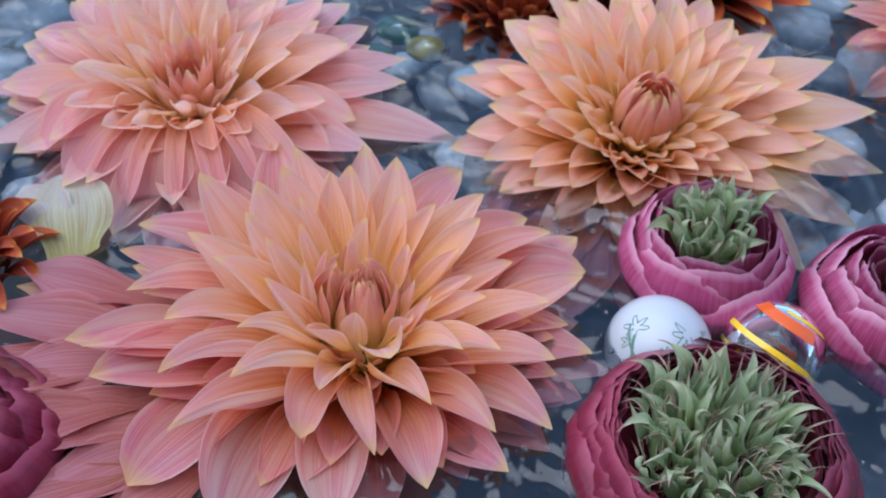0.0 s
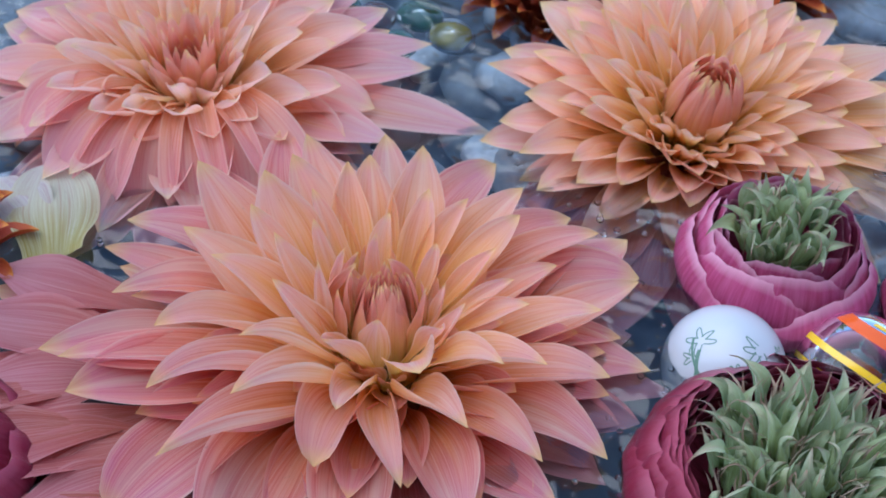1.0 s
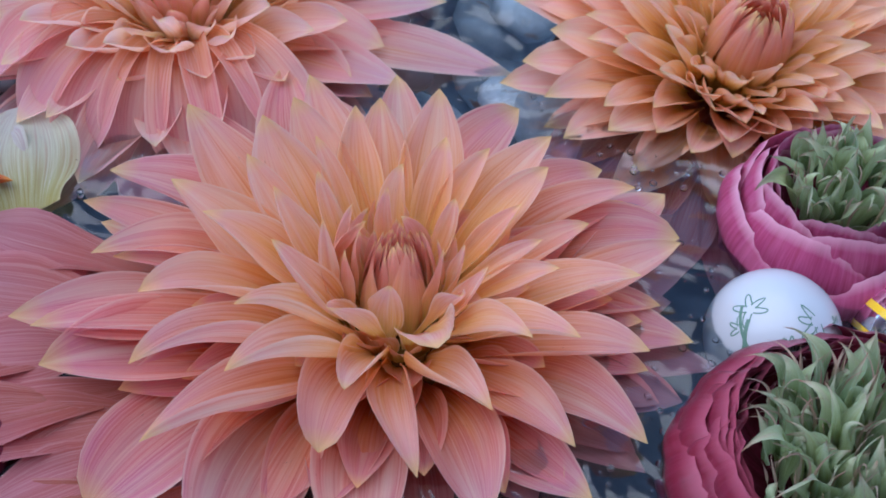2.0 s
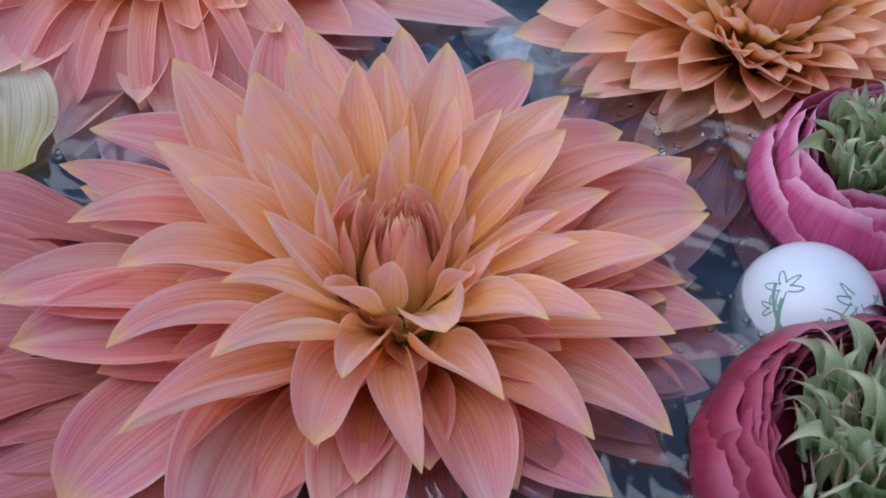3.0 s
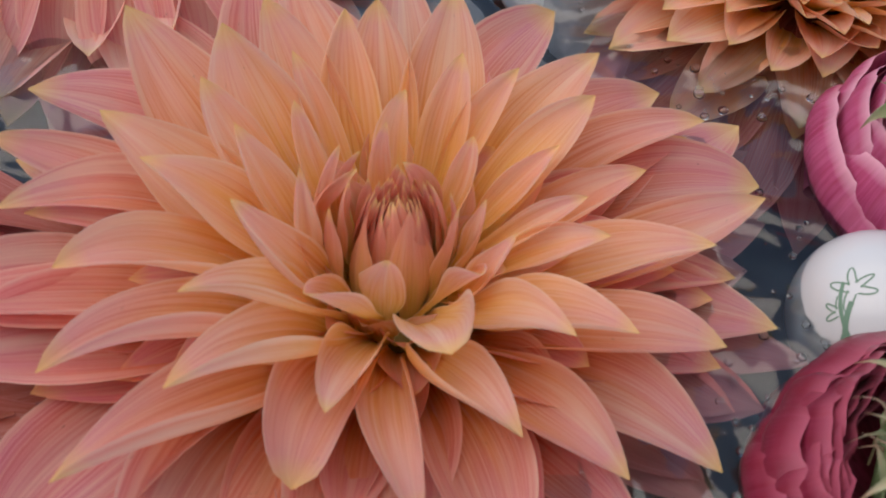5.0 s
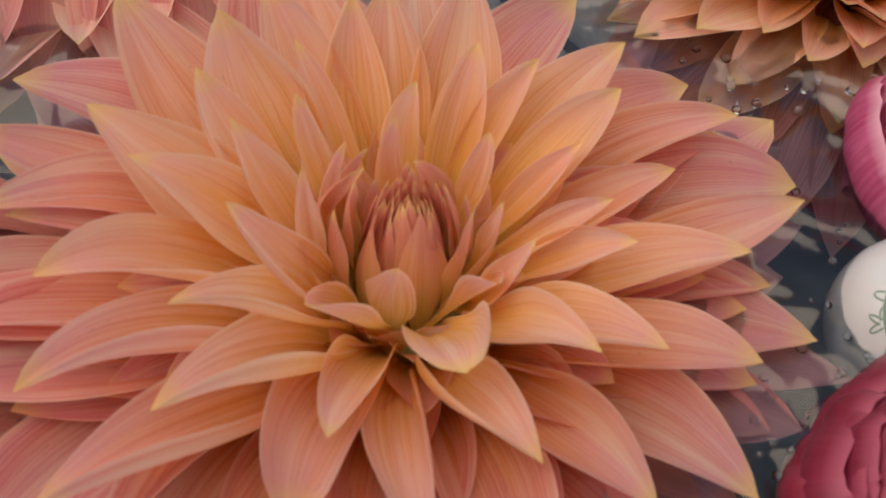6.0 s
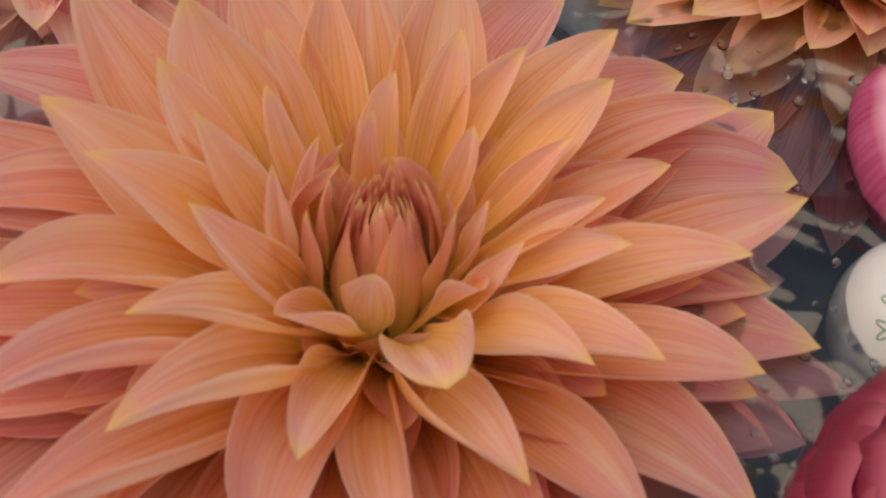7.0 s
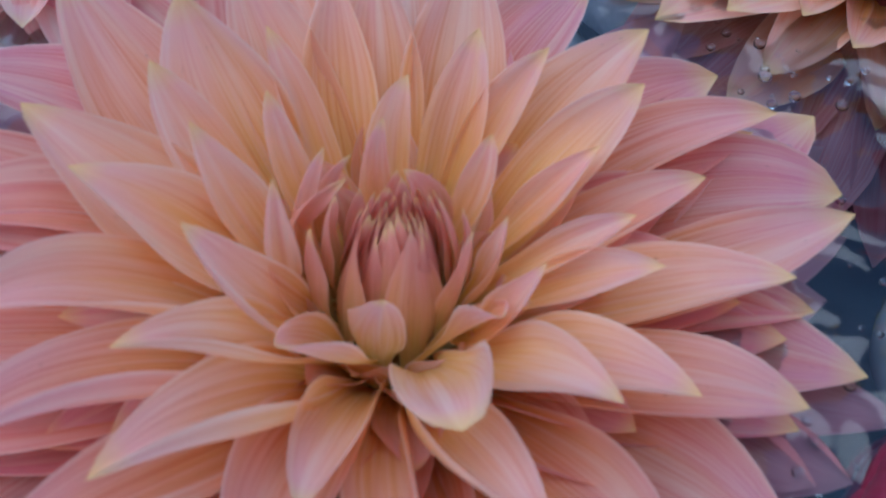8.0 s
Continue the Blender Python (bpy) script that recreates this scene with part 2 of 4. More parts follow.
DROP.node_tree.nodes["Principled BSDF"].inputs["IOR"].default_value = 1.33


# ---- mesh helpers ----
def link_mesh(name, verts, faces, mat, parent, uvs=None, tone=None, label="", smooth=True):
    """One mesh object out of a grid of points; uvs go by vertex."""
    me = bpy.data.meshes.new(name)
    me.from_pydata([tuple(v) for v in verts], [], faces)
    if uvs is not None:
        layer = me.uv_layers.new(name="UVMap")
        index = np.empty(len(me.loops), dtype=np.int32)
        me.loops.foreach_get("vertex_index", index)
        layer.data.foreach_set("uv", np.asarray(uvs, dtype=np.float32)[index].ravel())
    if tone is not None:
        at = me.attributes.new("tone", "FLOAT", "POINT")
        at.data.foreach_set("value", np.full(len(verts), tone, dtype=np.float32))
    if smooth:
        me.polygons.foreach_set("use_smooth", [True] * len(me.polygons))
    me.materials.append(mat)
    ob = new(name, me)
    ob.parent = parent
    if label:
        ob["label"] = label
    return ob


def grid_faces(rows, cols, closed=False):
    f = []
    for i in range(rows - 1):
        for j in range(cols if closed else cols - 1):
            k = (j + 1) % cols
            f.append((i * cols + j, i * cols + k, (i + 1) * cols + k, (i + 1) * cols + j))
    return f


def part(name, bm, mat, parent, label=""):
    me = bpy.data.meshes.new(name)
    bm.to_mesh(me)
    bm.free()
    me.polygons.foreach_set("use_smooth", [True] * len(me.polygons))
    me.materials.append(mat)
    ob = new(name, me)
    ob.parent = parent
    if label:
        ob["label"] = label
    return ob


def floret(parent, mat, az, reach, tip_z, width, rise, cup0, cup1, tone, twist=0.0, curl=0.0, bend=0.0, root=7.5, root_z=0.0, kx=0.32, wave=0.09, point=0.8, n=15, k=9, name="petal", seed=0, peak=0.6, neck=0.26, mid=None, lip=0.0, margin=1.6, tail=0.42, hook=0.0, lean=(0.0, 0.0), label=""):
    """One petal, in millimetres and degrees round its flower's axis: from the root out to the tip, arched over 'rise', rolled up along its
    length by cup0 (at the root) to cup1 (at the tip), twisted, with its last quarter curled (up: plus)."""
    rng = random.Random(seed * 7919 + int(az * 10) + int(reach * 100))
    s = np.linspace(0, 1, n)
    s = s ** 0.92
    span = reach - root
    ro = (1 - s) ** 2 * root + 2 * s * (1 - s) * (root + span * kx) + s ** 2 * reach
    zz = (1 - s) ** 2 * root_z + 2 * s * (1 - s) * rise + s ** 2 * tip_z
    c = np.clip((s - 0.72) / 0.28, 0, 1) ** 2 * curl
    ro = ro - np.abs(c) * span * 0.12
    zz = zz + c * span * 0.35
    over = np.clip((s - 0.5) / 0.5, 0, 1) ** 2
    ro, zz = ro + hook * over, zz - 0.7 * abs(hook) * over ** 2
    t_r, t_z = np.gradient(ro), np.gradient(zz)
    ln = np.hypot(t_r, t_z) + 1e-9
    n_r, n_z = -t_z / ln, t_r / ln
    run = np.concatenate(([0.0], np.cumsum(np.hypot(np.diff(ro), np.diff(zz)))))
    s = run / run[-1]
    lo = np.clip(s / peak, 0, 1)
    hi = np.clip((s - peak) / (1 - peak), 0, 1)
    taper = (1 - hi ** 1.9) ** 0.75 * (1 - tail) + tail * (0.5 + 0.5 * np.cos(math.pi * hi)) ** point
    shape = (neck + (1 - neck) * lo * lo * (3 - 2 * lo)) * taper
    shape = np.maximum(shape, 0.012)
    half = width / 2 * shape
    mid = (cup0 + cup1) / 2 if mid is None else mid
    roll = (1 - s) * (1 - 2 * s) * cup0 + 4 * s * (1 - s) * mid + s * (2 * s - 1) * cup1
    theta = np.radians(np.maximum(roll, 4))
    u = np.linspace(-1, 1, k)
    a, side = radians(az), rng.uniform(-1, 1)
    phase = rng.uniform(0, 6.28)
    d, e = np.array((math.cos(a), math.sin(a))), np.array((-math.sin(a), math.cos(a)))
    verts, uvs = [], []
    for i in range(n):
        ph = np.sign(u) * np.abs(u) ** margin * (1 + lip * u) * theta[i] / 2
        pm = (ph[1:] + ph[:-1]) / 2
        x = np.concatenate(([0.0], np.cumsum(np.cos(pm)))) * 2 * half[i] / (k - 1)
        h = np.concatenate(([0.0], np.cumsum(np.sin(pm)))) * 2 * half[i] / (k - 1)
        x, h = x - x[k // 2], h - h[k // 2]
        h = h + half[i] * (wave * np.sin(phase + 9 * s[i] + 2.2 * u) * u ** 2 + 0.045 * np.cos(u * 7.5) * (1 - s[i]))
        tw = radians(twist) * s[i] + 0.12 * side * s[i]
        x, h = x * math.cos(tw) - h * math.sin(tw), x * math.sin(tw) + h * math.cos(tw)
        x = x + bend * math.sin(math.pi * s[i])
        for j in range(k):
            r = ro[i] + n_r[i] * h[j]
            p = d * r + e * x[j]
            z = zz[i] + n_z[i] * h[j]
            verts.append(((p[0] + lean[0] * (z - 14)) / 1000, (p[1] + lean[1] * (z - 14)) / 1000, z / 1000))
            uvs.append((u[j] * 0.5 + 0.5, s[i]))
    return link_mesh(name, verts, grid_faces(n, k), mat, parent, uvs, tone, label)


def blob(name, mat, parent, rx, ry, rz, at=(0, 0, 0), rough=0.0, seed=0, rows=12, cols=20, label=""):
    rng = Vector((seed * 3.1, seed * 1.7, seed))
    verts = []
    for i in range(rows + 1):
        th = math.pi * i / rows
        for j in range(cols):
            ph = 2 * math.pi * j / cols
            v = Vector((math.sin(th) * math.cos(ph), math.sin(th) * math.sin(ph), math.cos(th)))
            f = 1 + rough * noise.noise(v * 1.3 + rng)
            verts.append((at[0] + v.x * rx * f, at[1] + v.y * ry * f, at[2] + v.z * rz * f))
    return link_mesh(name, verts, grid_faces(rows + 1, cols, True), mat, parent, label=label)


def thing(name, x, y, z, label, category, group="", rx=0, ry=0, rz=0):
    ob = new(name)
    ob.empty_display_size = 0.01
    ob.matrix_world = pose(x, y, z, rx, ry, rz)
    return tagged(ob, label, category, group)


# ---- the basin, its water and the ground ----
def sheet(name, size, z, mat, label, steps=1):
    v = [(-size + 2 * size * i / steps, -size + 2 * size * j / steps + 0.2, z) for j in range(steps + 1) for i in range(steps + 1)]
    return tagged(link_mesh(name, v, grid_faces(steps + 1, steps + 1), mat, None, smooth=False), label, "", "", "structure")


sheet("ground", 400.0, -0.30, PAVING, "grey stone paving round the basin")


def basin():
    prof = [(0.0, -0.042), (0.44, -0.042), (0.47, -0.03), (0.48, 0.05), (0.485, 0.06), (0.51, 0.06), (0.515, 0.05), (0.51, -0.08), (0.5, -0.30)]
    cols = 72
    v = [(max(r, 0.0005) * math.cos(2 * math.pi * j / cols), 0.2 + max(r, 0.0005) * math.sin(2 * math.pi * j / cols), z) for r, z in prof for j in range(cols)]
    return tagged(link_mesh("basin", v, grid_faces(len(prof), cols, True), BASIN, None), "dark round stone basin filled with clear water", "basin", "", "structure")


basin()


def shade_wall():
    """An unseen plain wall, added behind the viewer to keep low sky light off the front petals."""
    bm = bmesh.new()
    bmesh.ops.create_cube(bm, size=1.0)
    bmesh.ops.scale(bm, verts=bm.verts, vec=(6.0, 0.2, 2.0))
    bmesh.ops.translate(bm, verts=bm.verts, vec=(0, -0.9, 0.7))
    tagged(part("wall_south", bm, PAVING, None), "unseen plain grey wall added to block low sky light", "wall", "", "structure")


shade_wall()


HEARTS = ((-0.0165, 0.188, 0.037), (-0.0686, 0.2765, 0.024), (0.060, 0.264, 0.024), (0.178, 0.312, 0.022), (0.088, 0.362, 0.022), (-0.1175, 0.212, 0.012),
          (0.072, 0.2165, 0.016), (0.064, 0.1535, 0.025), (0.117, 0.201, 0.016), (-0.108, 0.156, 0.018))


RIMS = ((-0.0165, 0.188, 0.062), (-0.0686, 0.2765, 0.058), (0.060, 0.264, 0.055), (0.072, 0.2165, 0.024), (0.064, 0.1535, 0.034), (0.117, 0.201, 0.025), (0.057, 0.19, 0.015), (0.085, 0.189, 0.015))


def water():
    """The surface, with a gap where the packed petals of each flower keep the water out."""
    step, count = 0.0025, 382
    verts, faces = [], []
    for j in range(count + 1):
        for i in range(count + 1):
            x, y = (i - count / 2) * step, 0.2 + (j - count / 2) * step
            z = 0.0
            if abs(x) < 0.2 and 0.08 < y < 0.42:
                for hx, hy, hr in RIMS:
                    d = math.hypot(x - hx, y - hy) - hr + 0.006 * math.sin(7 * math.atan2(y - hy, x - hx) + 40 * hx)
                    if d > -0.012:
                        z += 0.00028 * math.cos(d * 620 + 2.0 * math.sin(60 * x + 45 * y)) * math.exp(-abs(d) / 0.012)
            if x < -0.045 and y < 0.21:
                z *= 0.15  # the loose petals calm the water here
            verts.append((x, y, z))
    for j in range(count):
        for i in range(count):
            x, y = (i + 0.5 - count / 2) * step, 0.2 + (j + 0.5 - count / 2) * step
            if math.hypot(x, y - 0.2) < 0.478 and all(math.hypot(x - hx, y - hy) > hr for hx, hy, hr in HEARTS):
                faces.append((j * (count + 1) + i, j * (count + 1) + i + 1, (j + 1) * (count + 1) + i + 1, (j + 1) * (count + 1) + i))
    ob = link_mesh("water", verts, faces, WATER, None)
    return tagged(ob, "clear rippled water mirroring a pale sky", "water", "", "structure")


water()


# ---- the dahlia in full bloom that the camera closes in on ----
def dahlia_heart(parent, mat, radius, height, seed, base_z=0.0, lean=(0.0, 0.0), spears=False):
    """The closed heart: rings of narrow petals that lean together over the middle."""
    rng = random.Random(seed)
    ringsets = ((1.0, 0.52, 1.0, 11, 4.0, 0.1), (0.92, 0.4, 1.02, 11, 3.8, 0.3), (0.78, 0.24, 0.98, 10, 3.6, 0.2), (0.55, 0.1, 0.86, 8, 3.2, 0.25), (0.35, 0.03, 0.78, 6, 2.4, 0.3))
    if spears:
        ringsets = ((1.5, 1.75, 1.0, 8, 5.6, 0.25), (1.22, 1.25, 1.08, 7, 5.6, 0.1), (1.02, 0.92, 1.1, 7, 5.2, 0.2), (0.84, 0.55, 0.92, 8, 3.8, 0.8), (0.62, 0.32, 0.76, 8, 2.8, 1.0), (0.4, 0.12, 0.68, 8, 2.2, 1.0), (0.25, 0.04, 0.6, 5, 1.8, 1.0))
    for q, (r0, r1, hh, count, w, tone) in enumerate(ringsets):
        for i in range(count):
            az = 360 * (i + 0.5 * (q % 2) + rng.uniform(-0.2, 0.2)) / count + 12 * q
            loose = 0.12 if spears else 0.06
            floret(parent, mat, az, radius * r1 * rng.uniform(0.88, 1.14), height * hh * rng.uniform(1 - loose, 1 + loose), w * radius / 7.2, height * 0.55, 80, 85, tone,
                   root=radius * r0 * 0.86, root_z=base_z, kx=-0.75 if q < 2 and not spears else -0.4, n=14, k=9, seed=seed + q, peak=0.6, neck=0.6, point=0.85, tail=0.45, wave=0.05, lean=lean)


def receptacle(parent, r=9.0, z0=-8.0, z1=1.5, at=(0.0, 0.0)):
    v, cols = [], 20
    for rr, z in ((1.0, z0 - 4), (2.4, z0 - 4), (2.6, z0), (r * 0.7, z0 + 2.5), (r, z1 - 2), (r * 0.8, z1), (0.4, z1 + 0.4)):
        v += [((at[0] + rr * math.cos(6.2832 * j / cols)) / 1000, (at[1] + rr * math.sin(6.2832 * j / cols)) / 1000, z / 1000) for j in range(cols)]
    link_mesh("receptacle", v, grid_faces(7, cols, True), STALK, parent, label="green flower base")


main = thing("dahlia", -0.0155, 0.1925, 0.0, "large peach-pink dahlia in full bloom with yellow-tipped petals", "flower", "floating dahlias")


def blade(flower, az, reach, tip_z, width, arch, swerve, cups, tone, root=9.0, root_z=-8.0, turn=0.0, lip=0.0, hook=0.0, blunt=0.0, curl=0.0, roll=0.0, mat=None, n=20, k=13):
    """One petal in millimetres: from a root on the flower's cone to its tip, arched and swerved on the way, rolled into a boat by three angles
    (root, middle, tip); 'turn' sets the root's azimuth against the tip's, 'hook' bends the end over, 'blunt' rounds it."""
    rng = random.Random(int(az * 10) * 7919 + int(reach * 100))
    up = np.array((0.0, 0.0, 1.0))
    d = np.array((math.cos(radians(az)), math.sin(radians(az)), 0.0))
    e = np.array((-d[1], d[0], 0.0))
    foot = np.array((math.cos(radians(az + turn)), math.sin(radians(az + turn)), 0.0))
    p0, p2 = foot * root + up * root_z, d * reach + up * tip_z
    droop = hook * (up * 1.2 + d * 0.2)
    p2 = p2 + droop
    p1 = p0 + (p2 - p0) * (0.42, 0.42, 0.5) + e * 2 * swerve + (foot if reach < 10.4 else up) * 2 * arch
    s = np.linspace(0, 1, n) ** 0.9
    c = s[:, None]
    line = (1 - c) ** 2 * p0 + 2 * c * (1 - c) * p1 + c ** 2 * p2
    over = np.clip((s - 0.68) / 0.32, 0, 1)[:, None] ** 2
    line = line - over * droop + over * curl * reach * up * 0.25
    step = np.gradient(line, axis=0)
    step /= np.linalg.norm(step, axis=1)[:, None]
    inner = up * 0.75 - foot * 0.65
    run = np.concatenate(([0.0], np.cumsum(np.linalg.norm(np.diff(line, axis=0), axis=1))))
    s = run / run[-1]
    peak = (0.46 if reach < 14 else 0.6) + 0.12 * blunt
    lo, hi = np.clip(s / peak, 0, 1), np.clip((s - peak) / (1 - peak), 0, 1)
    ogive = (1 - hi ** (2.3 + 1.3 * blunt)) ** (0.78 - 0.25 * blunt)
    point = 0.5 + 0.5 * np.cos(math.pi * hi)
    tail = (0.3 if reach < 14 else 0.22) * (1 - blunt)
    half = np.maximum((0.42 + 0.58 * lo * lo * (3 - 2 * lo)) * (ogive * (1 - tail) + point * tail), 0.012) * width * (0.58 if reach < 14 else 0.54)
    cups = [min(290.0, 1.6 * q + rng.uniform(-12, 12)) for q in cups]
    theta = np.radians((1 - s) * (1 - 2 * s) * cups[0] + 4 * s * (1 - s) * cups[1] + s * (2 * s - 1) * cups[2])
    u = np.linspace(-1, 1, k)
    phase, side = rng.uniform(0, 6.28), rng.uniform(-1, 1)
    ribs = 0.035 * np.cos(u * 9.4)
    lip = lip or rng.uniform(-0.35, 0.35)
    verts, uvs = [], []
    for i in range(n):
        nrm = inner - step[i] * float(inner @ step[i])
        nrm /= np.linalg.norm(nrm)
        across = np.cross(nrm, step[i])
        ph = np.sign(u) * np.abs(u) ** (1.55 - 0.65 * s[i]) * (1 + lip * u) * theta[i] / 2
        pm = (ph[1:] + ph[:-1]) / 2
        x = np.concatenate(([0.0], np.cumsum(np.cos(pm)))) * 2 * half[i] / (k - 1)
        h = np.concatenate(([0.0], np.cumsum(np.sin(pm)))) * 2 * half[i] / (k - 1)
        x, h = x - x[k // 2], h - h[k // 2]
        h = h - 0.45 * h.max()
        h = h + half[i] * (0.16 * np.sin(phase + 8 * s[i] + 1.6 * u) * np.abs(u) ** 2.5 + ribs * (1 - 0.6 * s[i]))
        tw = radians(roll) + 0.16 * side * s[i]
        x, h = x * math.cos(tw) - h * math.sin(tw), x * math.sin(tw) + h * math.cos(tw)
        for j in range(k):
            verts.append((line[i] + across * x[j] + nrm * h[j]) / 1000)
            uvs.append((u[j] * 0.5 + 0.5, s[i]))
    mat = mat or (SOAKED_SHADED if tip_z < 0.2 else PEACH)
    return link_mesh("petal", verts, grid_faces(n, k), mat, flower, uvs, tone)


receptacle(main, 15.0, -24.0, -7.0)
# the closed heart: rings of narrow red-veined petals whose tips curl in over the middle
for q, (r0, r1, top, count, w, tone) in enumerate(((5.6, 4.4, 13.0, 12, 4.0, 0.75), (5.0, 3.2, 13.6, 11, 3.4, 0.85), (4.2, 2.2, 13.2, 10, 2.8, 0.9), (3.2, 1.3, 12.6, 9, 2.2, 0.6), (2.0, 0.5, 12.0, 7, 1.8, 0.3))):
    for i in range(count):
        wob = math.sin(i * 2.7 + q * 1.9)
        a = radians(360 * (i + 0.5 * (q % 2) + 0.15 * wob) / count)
        tx, ty = r1 * (1 + 0.15 * wob) * math.cos(a), r1 * (1 + 0.15 * wob) * math.sin(a) + 4.0  # the heart leans back
        az = math.degrees(math.atan2(ty, tx))
        blade(main, az, math.hypot(tx, ty), top + 0.7 * wob, w, 0.9, 0.0, (90, 80, 70), tone, r0, -3.0, turn=math.degrees(a) - az, mat=HEART, n=14, k=9)
# each petal: azimuth, reach and height of the tip, width, arch, swerve, roll at root, middle and tip, tone (age, and
# shade put into low front petals), root's radius and height
blade(main, 121, 1.4, 14.5, 4.5, 1.2, -0.1, (100, 90, 80), 0.5, 5, 0, turn=139, mat=HEART)
blade(main, 43, 1.8, 14.8, 7.0, 1.3, -0.6, (80, 75, 70), 0.1, 7.5, -4, turn=-117, mat=HEART)
blade(main, 92, 2.4, 14.5, 4.1, 1.2, -0.5, (100, 90, 80), 0.6, 4, 0, turn=-172, mat=HEART)
blade(main, 143, 3.9, 14.0, 6.9, 1.4, 0.3, (80, 75, 70), 0.15, 7.5, -3, turn=81, mat=HEART)
blade(main, 38, 5.7, 16.0, 3.6, 1.4, -0.2, (110, 100, 80), 0.6, 5.5, -1, turn=-30, mat=HEART)
blade(main, 41, 6.0, 13.0, 3.6, 0.9, 0.3, (110, 100, 80), 0.6, 5.5, -1, turn=-46, mat=HEART)
blade(main, 86, 6.5, 17.0, 5.9, 1.6, -2.5, (100, 90, 90), 0.9, 5, 0, turn=-6, mat=HEART)
blade(main, 141, 7.4, 17.5, 4.7, 4.9, 2.1, (120, 110, 80), 0.4, 7, -2, turn=34, mat=HEART)
blade(main, 160, 7.4, 17.0, 5.3, 1.3, 0.1, (110, 100, 80), 0.35, 6, -2, turn=18, mat=HEART)
blade(main, 27, 8.2, 14.0, 3.6, 1.3, -0.1, (110, 100, 80), 0.5, 6.5, -1, turn=-25, mat=HEART)
blade(main, -3, 8.5, 16.0, 5.1, 0.2, 0.5, (130, 110, 80), 0.25, 7, -3, turn=-42, mat=HEART)
blade(main, 126, 9.3, 18.0, 4.2, 3.0, 1.4, (130, 120, 80), 0.5, 7, -2, turn=24, mat=HEART)
blade(main, -177, 9.5, 15.0, 6.8, 1.4, 0.1, (110, 100, 80), 0.2, 7, -3, turn=22, mat=HEART)
blade(main, -95, 10.6, 17.0, 7.5, 1.0, -0.8, (90, 80, 80), 0.3, 8, -3, turn=-8)
blade(main, 135, 12.0, 18.0, 4.7, 1.2, 4.7, (130, 120, 80), 0.5, 7.5, -2, turn=25)
blade(main, 16, 13.0, 13.0, 4.9, 1.6, -2.0, (130, 120, 90), 0.4, 7.5, -2, turn=-16)
blade(main, 99, 13.6, 17.5, 5.4, 2.0, 1.6, (120, 120, 80), 0.5, 7, -2)
blade(main, 170, 13.7, 20.0, 6.1, 0.9, 6.0, (130, 120, 80), 0.4, 8, -2, turn=18)
blade(main, -45, 16.3, 16.0, 7.2, 1.3, 3.7, (120, 130, 100), 0.45, 8, -2, turn=-25, lip=0.4)
blade(main, -15, 17.1, 16.0, 7.0, 0.8, -4.4, (120, 120, 80), 0.45, 8, -2, turn=-7, lip=0.3)
blade(main, 54, 17.9, 14.0, 6.2, 2.8, -1.7, (130, 120, 80), 0.4, 7.5, -2)
blade(main, 89, 20.5, 17.0, 7.1, 3.0, 1.7, (120, 110, 80), 0.2, 8, -3)
blade(main, 138, 20.5, 21.0, 7.2, 2.6, 2.3, (130, 120, 90), 0.22, 8, -3)
blade(main, -123, 20.9, 19.0, 10.4, 2.5, 0.0, (120, 120, 90), 0.35, 8, -4, turn=11, lip=-0.2)
blade(main, -163, 22.5, 24.0, 9.9, 1.4, 6.0, (120, 110, 90), 0.4, 7.5, -4, turn=-15)
blade(main, 164, 23.4, 24.0, 9.2, 2.2, 3.3, (120, 110, 90), 0.25, 7.5, -4, turn=14)
blade(main, 5, 26.6, 16.0, 6.9, 2.7, -0.9, (130, 120, 90), 0.4, 7.5, -4)
blade(main, 30, 26.8, 14.0, 7.0, 2.8, -0.8, (130, 120, 90), 0.45, 7.5, -4)
blade(main, -74, 27.5, 20.0, 11.5, 3.0, 0.0, (90, 85, 80), 0.3, 8, -4, turn=8, hook=4, blunt=0.9)
blade(main, 124, 29.5, 20.0, 7.9, 1.9, 0.7, (130, 120, 90), 0.22, 7.5, -7)
blade(main, -7, 29.7, 15.0, 8.1, 4.1, 0.2, (130, 110, 80), 0.3, 7.5, -7, lip=0.5)
blade(main, 73, 29.7, 17.0, 9.7, 3.0, 0.1, (130, 120, 80), 0.22, 7.5, -7)
blade(main, 57, 31.8, 16.0, 8.5, 3.2, 1.5, (130, 120, 90), 0.25, 7.5, -7)
blade(main, -42, 31.9, 17.0, 10.3, 5.2, -1.7, (110, 90, 80), 0.3, 7.5, -7, lip=0.2, hook=2)
blade(main, 151, 32.4, 23.0, 11.9, 2.1, 3.8, (110, 100, 90), 0.22, 7.5, -7)
blade(main, -142, 33.5, 23.0, 10.3, 5.7, 2.7, (130, 120, 100), 0.3, 9, -7, lip=0.2, hook=2.5)
blade(main, 179, 34.5, 23.0, 12.7, 4.2, 2.2, (110, 90, 80), 0.22, 9, -7, hook=2)
blade(main, 36, 35.1, 17.0, 11.5, 3.1, 0.3, (110, 90, 80), 0.15, 9, -7)
blade(main, -102, 35.3, 19.0, 10.7, 4.1, -0.6, (110, 135, 70), 0.35, 9, -6)
blade(main, 105, 36.7, 18.5, 11.7, 1.8, 2.8, (110, 100, 100), 0.15, 9, -7)
blade(main, 136, 36.8, 24.0, 16.0, 1.5, 3.0, (100, 80, 90), 0.25, 9, -7)
blade(main, -30, 37.4, 14.0, 11.7, 5.3, -1.9, (110, 80, 80), 0.35, 9, -7, hook=2)
